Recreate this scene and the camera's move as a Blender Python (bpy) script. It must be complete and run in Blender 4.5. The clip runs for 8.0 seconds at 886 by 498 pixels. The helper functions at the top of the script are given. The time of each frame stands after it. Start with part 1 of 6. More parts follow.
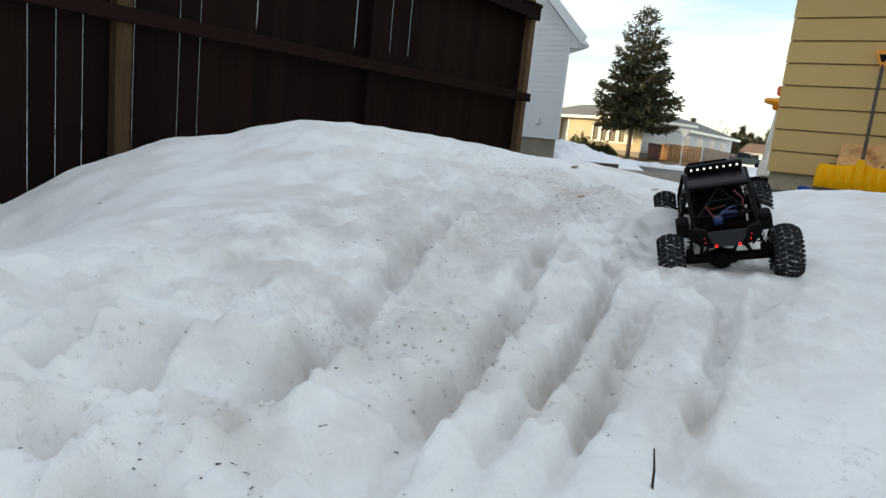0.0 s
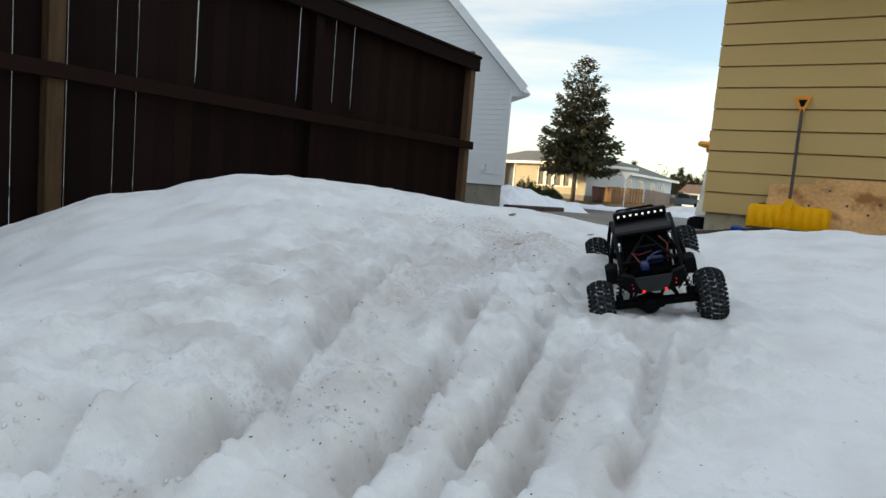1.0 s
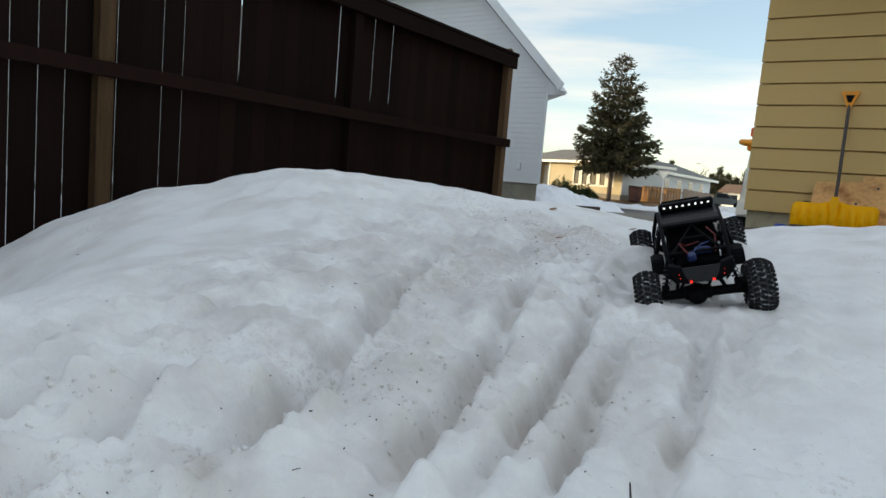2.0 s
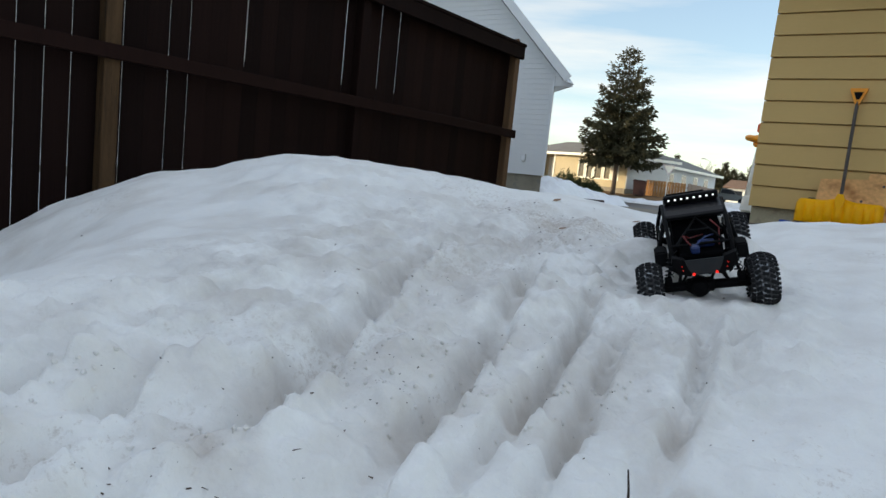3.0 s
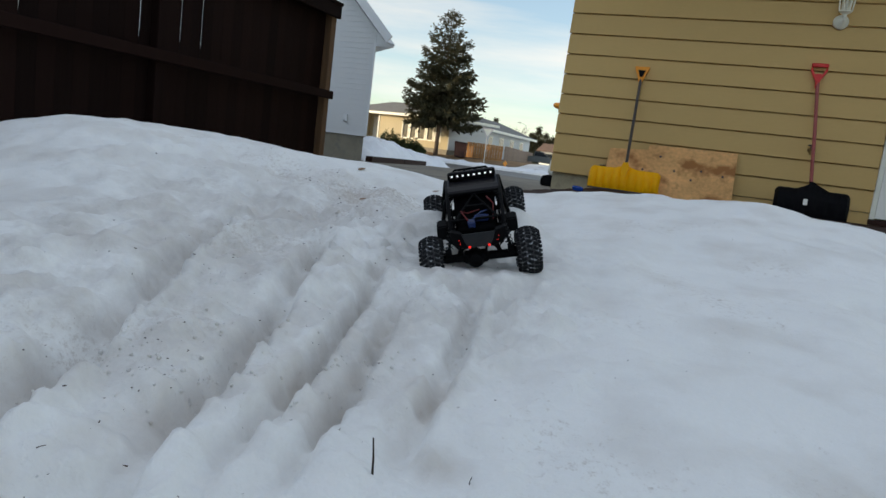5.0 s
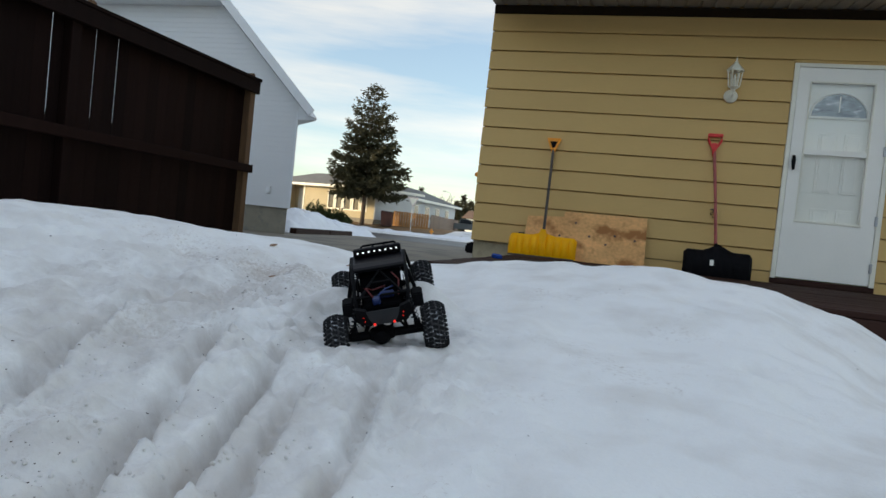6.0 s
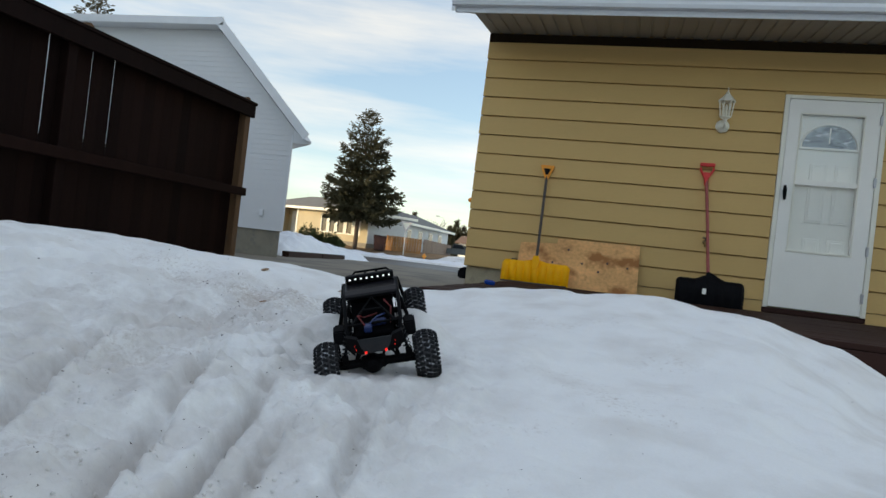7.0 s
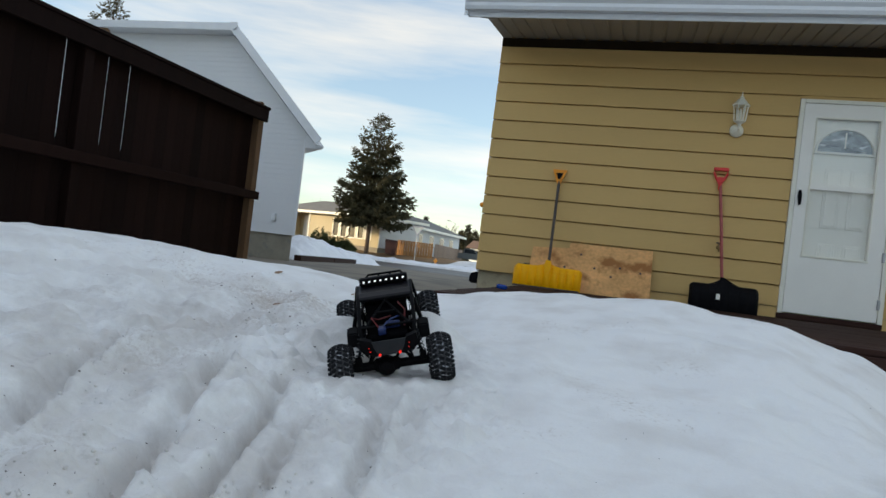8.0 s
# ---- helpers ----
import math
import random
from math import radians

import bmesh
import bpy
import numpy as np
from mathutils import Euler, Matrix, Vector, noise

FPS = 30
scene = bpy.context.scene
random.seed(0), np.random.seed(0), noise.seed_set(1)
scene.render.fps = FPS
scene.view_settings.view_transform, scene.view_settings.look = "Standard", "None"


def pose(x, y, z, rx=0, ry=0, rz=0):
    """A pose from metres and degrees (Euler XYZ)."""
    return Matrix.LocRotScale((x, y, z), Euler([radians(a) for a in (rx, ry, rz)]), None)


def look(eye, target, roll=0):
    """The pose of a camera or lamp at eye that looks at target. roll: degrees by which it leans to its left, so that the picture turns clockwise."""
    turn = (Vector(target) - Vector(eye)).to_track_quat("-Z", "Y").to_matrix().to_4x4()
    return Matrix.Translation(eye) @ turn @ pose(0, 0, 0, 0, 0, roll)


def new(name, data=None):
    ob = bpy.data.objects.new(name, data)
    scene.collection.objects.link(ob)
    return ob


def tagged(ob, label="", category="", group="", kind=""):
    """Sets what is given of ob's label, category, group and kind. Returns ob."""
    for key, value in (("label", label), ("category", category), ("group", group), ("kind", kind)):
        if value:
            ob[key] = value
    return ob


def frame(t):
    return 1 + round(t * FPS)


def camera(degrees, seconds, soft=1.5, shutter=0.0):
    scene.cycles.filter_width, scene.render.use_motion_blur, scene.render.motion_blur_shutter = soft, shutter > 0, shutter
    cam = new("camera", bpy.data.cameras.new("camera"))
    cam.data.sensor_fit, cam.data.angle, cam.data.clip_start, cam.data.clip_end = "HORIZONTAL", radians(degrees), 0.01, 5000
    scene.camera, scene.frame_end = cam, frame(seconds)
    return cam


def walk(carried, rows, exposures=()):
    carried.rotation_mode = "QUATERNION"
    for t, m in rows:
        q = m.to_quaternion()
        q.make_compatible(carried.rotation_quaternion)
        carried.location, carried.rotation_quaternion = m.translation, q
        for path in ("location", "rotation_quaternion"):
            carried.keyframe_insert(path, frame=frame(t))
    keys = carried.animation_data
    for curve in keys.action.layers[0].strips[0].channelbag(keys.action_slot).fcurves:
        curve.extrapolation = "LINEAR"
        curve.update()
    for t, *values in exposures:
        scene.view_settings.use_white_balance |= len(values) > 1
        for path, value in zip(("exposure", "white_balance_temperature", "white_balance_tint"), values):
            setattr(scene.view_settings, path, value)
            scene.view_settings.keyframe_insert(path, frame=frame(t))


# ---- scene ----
cam = camera(66.0, 8.0)
PATH = [
    (0, (1.502, -7.241, 0.096), (0.339, -5.649, -0.239), 6.0),
    (0.5, (1.518, -7.223, 0.12), (0.415, -5.573, -0.128), 5.0),
    (1, (1.531, -7.208, 0.113), (0.463, -5.528, -0.075), 4.7),
    (1.5, (1.523, -7.224, 0.104), (0.413, -5.569, -0.071), 4.8),
    (2, (1.521, -7.238, 0.09), (0.372, -5.614, -0.108), 4.8),
    (3.5, (1.522, -7.241, 0.078), (0.381, -5.617, -0.166), 6.8),
    (4, (1.523, -7.244, 0.058), (0.392, -5.616, -0.21), 7.6),
    (4.5, (1.553, -7.21, 0.059), (0.461, -5.56, -0.231), 7.3),
    (4.7, (1.577, -7.201, 0.074), (0.633, -5.465, -0.234), 6.2),
    (5, (1.616, -7.242, 0.135), (0.921, -5.388, -0.151), 7.3),
    (5.2, (1.663, -7.251, 0.148), (1.058, -5.358, -0.077), 7.6),
    (6.3, (1.667, -7.208, 0.164), (1.148, -5.277, 0.125), 5.9),
    (6.5, (1.66, -7.203, 0.166), (1.146, -5.27, 0.143), 6.0),
    (7, (1.661, -7.209, 0.167), (1.147, -5.276, 0.176), 6.6),
    (7.5, (1.658, -7.211, 0.166), (1.125, -5.283, 0.186), 6.8),
    (8, (1.654, -7.208, 0.161), (1.107, -5.284, 0.18), 6.8),
]
LIGHT = ((0, 0.40, 7500, 10), (0.5, 0.28, 7500, 10), (1, 0.23, 7420, 10), (1.5, 0.16, 7420, 10), (2, 0.13, 7420, 10), (3.5, 0.12, 6900, 10), (4, 0.04, 6900, 10), (4.5, -0.04, 6900, 10),
         (5, -0.08, 7020, 10), (6.5, 0.05, 7020, 10), (8, 0.04, 7020, 10))
walk(cam, [(t, look(eye, target, roll)) for t, eye, target, roll in PATH], LIGHT)

# ---------------------------------------------------------------- light
SUN_AZ = radians(238.0)      # direction towards the sun, clockwise from +y
SUN_EL = radians(11.0)

world = bpy.data.worlds.new("world")
scene.world = world
world.use_nodes = True
wn, wl = world.node_tree.nodes, world.node_tree.links
wn.clear()
w_out = wn.new("ShaderNodeOutputWorld")
w_bg = wn.new("ShaderNodeBackground")
w_sky = wn.new("ShaderNodeTexSky")
w_sky.sky_type = "NISHITA"
w_sky.sun_disc = False
w_sky.sun_elevation = SUN_EL
w_sky.sun_rotation = SUN_AZ
w_sky.air_density, w_sky.dust_density, w_sky.ozone_density = 0.85, 0.2, 1.6
w_tc = wn.new("ShaderNodeTexCoord")
w_map = wn.new("ShaderNodeMapping")
w_map.inputs["Rotation"].default_value = (0.0, 0.0, 0.5)
w_map.inputs["Scale"].default_value = (1.0, 1.6, 9.0)
w_noise = wn.new("ShaderNodeTexNoise")
w_noise.inputs["Scale"].default_value = 1.7
w_noise.inputs["Detail"].default_value = 7.0
w_noise.inputs["Roughness"].default_value = 0.55
w_ramp = wn.new("ShaderNodeValToRGB")
w_ramp.color_ramp.elements[0].position, w_ramp.color_ramp.elements[0].color = 0.42, (0.12, 0.12, 0.12, 1)
w_ramp.color_ramp.elements[1].position, w_ramp.color_ramp.elements[1].color = 0.71, (0.85, 0.85, 0.85, 1)
w_mix = wn.new("ShaderNodeMix")
w_mix.data_type = "RGBA"
w_grey = wn.new("ShaderNodeRGBToBW")
w_cloud = wn.new("ShaderNodeVectorMath")
w_cloud.operation = "MULTIPLY_ADD"
w_cloud.inputs[1].default_value = (1.6, 1.6, 1.6)
w_cloud.inputs[2].default_value = (4.05, 4.1, 4.0)
wl.new(w_sky.outputs["Color"], w_grey.inputs["Color"])
wl.new(w_grey.outputs["Val"], w_cloud.inputs[0])
wl.new(w_cloud.outputs[0], w_mix.inputs["B"])
wl.new(w_tc.outputs["Generated"], w_map.inputs["Vector"])
wl.new(w_map.outputs["Vector"], w_noise.inputs["Vector"])
wl.new(w_noise.outputs["Fac"], w_ramp.inputs["Fac"])
wl.new(w_ramp.outputs["Color"], w_mix.inputs["Factor"])
w_gain = wn.new("ShaderNodeVectorMath")
w_gain.operation = "MULTIPLY"
w_gain.inputs[1].default_value = (2.05, 2.08, 2.03)
wl.new(w_sky.outputs["Color"], w_gain.inputs[0])
w_top = wn.new("ShaderNodeVectorMath")
w_top.operation = "MINIMUM"
w_cap = wn.new("ShaderNodeVectorMath")
w_cap.operation = "MULTIPLY_ADD"
w_cap.inputs[1].default_value = (1.0, 1.0, 1.0)
w_cap.inputs[2].default_value = (4.5, 5.6, 6.3)
wl.new(w_gain.outputs[0], w_cap.inputs[0])
wl.new(w_cap.outputs[0], w_top.inputs[1])
wl.new(w_gain.outputs[0], w_top.inputs[0])
wl.new(w_top.outputs[0], w_mix.inputs["A"])
# a thin overcast, brighter overhead than at the horizon
w_sep = wn.new("ShaderNodeSeparateXYZ")
w_rise = wn.new("ShaderNodeMapRange")
w_rise.inputs["To Min"].default_value, w_rise.inputs["To Max"].default_value = 0.70, 1.45
w_thin = wn.new("ShaderNodeVectorMath")
w_thin.operation = "SCALE"
wl.new(w_tc.outputs["Generated"], w_sep.inputs["Vector"])
wl.new(w_sep.outputs["Z"], w_rise.inputs["Value"])
wl.new(w_mix.outputs["Result"], w_thin.inputs[0])
wl.new(w_rise.outputs["Result"], w_thin.inputs["Scale"])
wl.new(w_thin.outputs[0], w_bg.inputs["Color"])
w_bg.inputs["Strength"].default_value = 0.15
wl.new(w_bg.outputs["Background"], w_out.inputs["Surface"])

sun = new("sun", bpy.data.lights.new("sun", "SUN"))
sun.data.energy, sun.data.angle, sun.data.color = 4.0, radians(0.6), (1.0, 0.82, 0.58)
sun_dir = Vector((math.sin(SUN_AZ) * math.cos(SUN_EL), math.cos(SUN_AZ) * math.cos(SUN_EL), math.sin(SUN_EL)))
sun.matrix_world = look(sun_dir * 60, (0, 0, 0))


# ---------------------------------------------------------------- materials
def surf(name, base, rough=0.6, var=0.18, scale=6.0, fine=60.0, bump=0.15, metal=0.0, rand=0.0, stretch=(1, 1, 1), spec=0.5,
         stain=None, stain_at=0.62, sss=0.0, coat=0.0, depth=0.004):
    """A surface with colour change at two scales, fine relief, and stains of another colour where asked."""
    m = bpy.data.materials.new(name)
    m.use_nodes = True
    n, l = m.node_tree.nodes, m.node_tree.links
    b = n["Principled BSDF"]
    b.inputs["Roughness"].default_value, b.inputs["Metallic"].default_value = rough, metal
    b.inputs["Specular IOR Level"].default_value = spec
    b.inputs["Coat Weight"].default_value = coat
    tc = n.new("ShaderNodeTexCoord")
    mp = n.new("ShaderNodeMapping")
    mp.inputs["Scale"].default_value = stretch
    l.new(tc.outputs["Object"], mp.inputs["Vector"])
    big, small = n.new("ShaderNodeTexNoise"), n.new("ShaderNodeTexNoise")
    big.inputs["Scale"].default_value, big.inputs["Detail"].default_value = scale, 4.0
    small.inputs["Scale"].default_value, small.inputs["Detail"].default_value = fine, 3.0
    l.new(mp.outputs["Vector"], big.inputs["Vector"])
    l.new(mp.outputs["Vector"], small.inputs["Vector"])
    add = n.new("ShaderNodeMath")
    add.operation = "MULTIPLY_ADD"
    add.inputs[1].default_value = 0.6
    l.new(big.outputs["Fac"], add.inputs[0])
    half = n.new("ShaderNodeMath")
    half.operation = "MULTIPLY"
    half.inputs[1].default_value = 0.4
    l.new(small.outputs["Fac"], half.inputs[0])
    l.new(half.outputs[0], add.inputs[2])
    last = add.outputs[0]
    if rand:
        info = n.new("ShaderNodeObjectInfo")
        more = n.new("ShaderNodeMath")
        more.operation = "MULTIPLY_ADD"
        more.inputs[1].default_value = rand
        l.new(info.outputs["Random"], more.inputs[0])
        l.new(last, more.inputs[2])
        last = more.outputs[0]
    ramp = n.new("ShaderNodeMapRange")
    ramp.inputs["From Min"].default_value, ramp.inputs["From Max"].default_value = 0.3, 0.7 + rand
    l.new(last, ramp.inputs["Value"])
    mix = n.new("ShaderNodeMix")
    mix.data_type = "RGBA"
    mix.inputs["A"].default_value = (*[c * (1 - var) for c in base], 1)
    mix.inputs["B"].default_value = (*[min(1, c * (1 + var)) for c in base], 1)
    l.new(ramp.outputs["Result"], mix.inputs["Factor"])
    colour = mix.outputs["Result"]
    if stain:
        st = n.new("ShaderNodeTexNoise")
        st.inputs["Scale"].default_value, st.inputs["Detail"].default_value = scale * 1.7, 6.0
        off = n.new("ShaderNodeVectorMath")
        off.operation = "ADD"
        off.inputs[1].default_value = (13.1, 4.7, 8.3)
        l.new(mp.outputs["Vector"], off.inputs[0])
        l.new(off.outputs[0], st.inputs["Vector"])
        sr = n.new("ShaderNodeMapRange")
        sr.inputs["From Min"].default_value, sr.inputs["From Max"].default_value = stain_at, stain_at + 0.12
        l.new(st.outputs["Fac"], sr.inputs["Value"])
        sm = n.new("ShaderNodeMix")
        sm.data_type = "RGBA"
        sm.inputs["B"].default_value = (*stain, 1)
        l.new(sr.outputs["Result"], sm.inputs["Factor"])
        l.new(colour, sm.inputs["A"])
        colour = sm.outputs["Result"]
    l.new(colour, b.inputs["Base Color"])
    if bump:
        bp = n.new("ShaderNodeBump")
        bp.inputs["Strength"].default_value, bp.inputs["Distance"].default_value = bump, depth
        l.new(small.outputs["Fac"], bp.inputs["Height"])
        l.new(bp.outputs["Normal"], b.inputs["Normal"])
    if sss:
        b.inputs["Subsurface Weight"].default_value = sss
        b.inputs["Subsurface Radius"].default_value = (0.02, 0.025, 0.03)
    return m


def glow(name, colour, strength):
    m = bpy.data.materials.new(name)
    m.use_nodes = True
    b = m.node_tree.nodes["Principled BSDF"]
    b.inputs["Base Color"].default_value = (*colour, 1)
    b.inputs["Emission Color"].default_value = (*colour, 1)
    b.inputs["Emission Strength"].default_value = strength
    return m


def glass(name, tint=(1, 1, 1), rough=0.02):
    m = bpy.data.materials.new(name)
    m.use_nodes = True
    n, l = m.node_tree.nodes, m.node_tree.links
    out = n["Material Output"]
    n.remove(n["Principled BSDF"])
    tr, gl, mx = n.new("ShaderNodeBsdfTransparent"), n.new("ShaderNodeBsdfGlossy"), n.new("ShaderNodeMixShader")
    tr.inputs["Color"].default_value = (*tint, 1)
    gl.inputs["Roughness"].default_value = rough
    mx.inputs["Fac"].default_value = 0.04
    l.new(tr.outputs[0], mx.inputs[1])
    l.new(gl.outputs[0], mx.inputs[2])
    l.new(mx.outputs[0], out.inputs["Surface"])
    return m


M_BEIGE = surf("beige_siding", (0.62, 0.405, 0.152), rough=0.55, var=0.07, scale=1.3, fine=45, bump=0.12, rand=0.25, stretch=(0.5, 1, 2), spec=0.3)
M_BEIGE_SIDE = surf("beige_wall", (0.62, 0.405, 0.152), rough=0.6, var=0.08, scale=1.5, fine=40, spec=0.3)
M_CONC = surf("concrete_foundation", (0.25, 0.225, 0.175), rough=0.85, var=0.2, scale=3, fine=60, bump=0.4, stain=(0.2, 0.19, 0.16), stain_at=0.55)
M_FOUND = surf("tan_foundation", (0.40, 0.34, 0.22), rough=0.85, var=0.2, scale=3, fine=60, bump=0.4, stain=(0.24, 0.2, 0.14), stain_at=0.56)
M_WHITE = surf("white_paint", (0.93, 0.90, 0.82), rough=0.4, var=0.03, scale=3, fine=80, bump=0.04)
M_TRIM = surf("white_trim", (0.86, 0.83, 0.70), rough=0.5, var=0.05, scale=4, fine=60, bump=0.06)
M_FASCIA = surf("white_aluminium", (0.72, 0.74, 0.76), rough=0.4, var=0.05, scale=4, fine=60, bump=0.04)
M_EAVE_SHADE = surf("eave_shade", (0.022, 0.013, 0.006), spec=0.1, rough=0.8, var=0.25, scale=3, fine=40, bump=0.2)
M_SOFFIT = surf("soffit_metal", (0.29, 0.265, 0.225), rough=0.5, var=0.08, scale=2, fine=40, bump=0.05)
M_SHINGLE = surf("grey_shingles", (0.12, 0.12, 0.125), rough=0.9, var=0.3, scale=3, fine=30, bump=0.5)
M_FAR_SHINGLE = surf("weathered_shingles", (0.17, 0.165, 0.15), rough=0.9, var=0.2, scale=1.2, fine=9, bump=0.4)
M_FENCE = surf("dark_brown_stain", (0.0112, 0.0045, 0.0033), rough=0.8, var=0.6, scale=3, fine=40, bump=0.3, rand=0.6, stretch=(6, 6, 0.5), spec=0.1)
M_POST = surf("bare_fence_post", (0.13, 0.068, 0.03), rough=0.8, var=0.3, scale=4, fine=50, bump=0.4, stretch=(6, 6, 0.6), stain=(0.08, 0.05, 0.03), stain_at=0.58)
# darker copy of the post wood, with its shade put into the colour
M_POST_SHADE = surf("fence_post_shade_tint", (0.075, 0.042, 0.02), rough=0.8, var=0.35, scale=4, fine=50, bump=0.4, stretch=(6, 6, 0.6), stain=(0.03, 0.02, 0.012), stain_at=0.58, spec=0.15)
M_VINYL = surf("white_vinyl_siding", (0.67, 0.68, 0.69), rough=0.5, var=0.03, scale=1, fine=20, bump=0.05, rand=0.1)
M_PLY = surf("weathered_plywood", (0.80, 0.42, 0.17), spec=0.15, rough=0.85, var=0.3, scale=2.6, fine=30, bump=0.1, stretch=(1.0, 1, 1.2), stain=(0.40, 0.17, 0.06), stain_at=0.53)
M_YELLOW = surf("yellow_plastic", (1.0, 0.44, 0.003), spec=0.2, rough=0.5, var=0.08, scale=8, fine=90, bump=0.05)
M_AMBER = surf("amber_plastic", (0.9, 0.32, 0.01), rough=0.4, var=0.08, scale=8, fine=90, bump=0.05)
M_RED = surf("red_plastic", (0.72, 0.035, 0.03), rough=0.45, var=0.1, scale=8, fine=90, bump=0.05)
M_REDPIPE = surf("red_painted_tube", (0.36, 0.07, 0.06), rough=0.45, var=0.15, scale=10, fine=90, bump=0.05)
M_GREYPIPE = surf("grey_handle", (0.06, 0.045, 0.038), rough=0.5, var=0.15, scale=10, fine=90, bump=0.05)
M_BLACK = surf("black_plastic", (0.004, 0.004, 0.005), spec=0.08, rough=0.55, var=0.2, scale=8, fine=90, bump=0.08)
M_STEEL = surf("galvanised_steel", (0.5, 0.5, 0.5), rough=0.4, metal=0.8, var=0.1, scale=10, fine=90, bump=0.05)
M_BRASS = surf("old_brass", (0.3, 0.2, 0.08), rough=0.45, metal=0.8, var=0.2, scale=12, fine=90, bump=0.05)
M_DECK = surf("brown_deck_stain", (0.034, 0.015, 0.011), spec=0.15, rough=0.75, var=0.3, scale=4, fine=60, bump=0.25, rand=0.35, stretch=(0.5, 5, 5), stain=(0.05, 0.035, 0.028), stain_at=0.6)
M_FAN = surf("textured_fan_glass", (0.33, 0.37, 0.40), rough=0.15, var=0.7, scale=7, fine=24, bump=0.5, stretch=(1, 1, 2.6), stain=(0.75, 0.78, 0.8), stain_at=0.56)
M_GLASS = glass("window_glass", (0.995, 1.0, 0.995))
M_BLUE = surf("blue_plastic", (0.004, 0.045, 0.26), rough=0.22, var=0.1)


# ---------------------------------------------------------------- mesh helpers
def thing(name, label, category, group="", kind="", m=None):
    ob = tagged(new(name), label, category, group, kind)
    ob.empty_display_size = 0.1
    if m is not None:
        ob.matrix_world = m
    return ob


def mesh_of(name, bm, mats, smooth=False):
    me = bpy.data.meshes.new(name)
    bmesh.ops.recalc_face_normals(bm, faces=bm.faces)
    bm.to_mesh(me)
    bm.free()
    for m in mats if isinstance(mats, (list, tuple)) else [mats]:
        me.materials.append(m)
    if smooth:
        me.polygons.foreach_set("use_smooth", [True] * len(me.polygons))
    return me


def part(name, bm, material, parent, label="", smooth=False):
    ob = new(name, mesh_of(name, bm, material, smooth))
    ob.parent = parent
    return tagged(ob, label)


def single(name, bm, material, label, category, kind="", group="", smooth=False):
    return tagged(new(name, mesh_of(name, bm, material, smooth)), label, category, group, kind)


def piece(name, me, parent, m):
    ob = new(name, me)
    ob.parent = parent
    ob.matrix_local = m
    return ob


def box(bm, lo, hi, bevel=0.0, m=None, index=0):
    before = set(bm.faces)
    vs = [bm.verts.new((x, y, z)) for x in (lo[0], hi[0]) for y in (lo[1], hi[1]) for z in (lo[2], hi[2])]
    for q in ((0, 1, 3, 2), (4, 6, 7, 5), (0, 4, 5, 1), (2, 3, 7, 6), (0, 2, 6, 4), (1, 5, 7, 3)):
        bm.faces.new([vs[i] for i in q])
    if bevel:
        fs = [f for f in bm.faces if f not in before]
        es = list({e for f in fs for e in f.edges})
        bmesh.ops.bevel(bm, geom=es, offset=bevel, segments=1, affect="EDGES", clamp_overlap=True)
    fs = [f for f in bm.faces if f not in before]
    for f in fs:
        f.material_index = index
    if m is not None:
        bmesh.ops.transform(bm, matrix=m, verts=list({v for f in fs for v in f.verts}))
    return fs


def prism(bm, outline, a, b, axis="y", m=None, index=0):
    """An outline of (u, v) pairs carried from a to b along an axis."""
    def at(u, v, w):
        return {"x": (w, u, v), "y": (u, w, v), "z": (u, v, w)}[axis]
    p = [bm.verts.new(at(u, v, a)) for u, v in outline]
    q = [bm.verts.new(at(u, v, b)) for u, v in outline]
    fs = [bm.faces.new(p), bm.faces.new(q[::-1])]
    for i in range(len(p)):
        j = (i + 1) % len(p)
        fs.append(bm.faces.new((p[i], q[i], q[j], p[j])))
    for f in fs:
        f.material_index = index
    if m is not None:
        bmesh.ops.transform(bm, matrix=m, verts=p + q)
    return fs


def tube(bm, points, r0, r1=None, sides=8, closed=False, index=0):
    """A round bar along points, from radius r0 to r1."""
    r1 = r0 if r1 is None else r1
    pts = [Vector(p) for p in points]
    rings = []
    n = len(pts)
    for i, p in enumerate(pts):
        if closed:
            d = (pts[(i + 1) % n] - pts[i - 1]).normalized()
        else:
            d = (pts[min(i + 1, n - 1)] - pts[max(i - 1, 0)]).normalized()
        side = d.cross(Vector((0, 0, 1)))
        if side.length < 0.05:
            side = d.cross(Vector((1, 0, 0)))
        side.normalize()
        up = side.cross(d)
        r = r0 + (r1 - r0) * i / max(1, n - 1)
        rings.append([bm.verts.new(p + r * (math.cos(a) * side + math.sin(a) * up)) for a in [2 * math.pi * k / sides for k in range(sides)]])
    fs = []
    for i in range(n if closed else n - 1):
        a, b = rings[i], rings[(i + 1) % n]
        for k in range(sides):
            fs.append(bm.faces.new((a[k], a[(k + 1) % sides], b[(k + 1) % sides], b[k])))
    if not closed:
        fs.append(bm.faces.new(rings[0][::-1]))
        fs.append(bm.faces.new(rings[-1]))
    for f in fs:
        f.material_index = index
    return fs


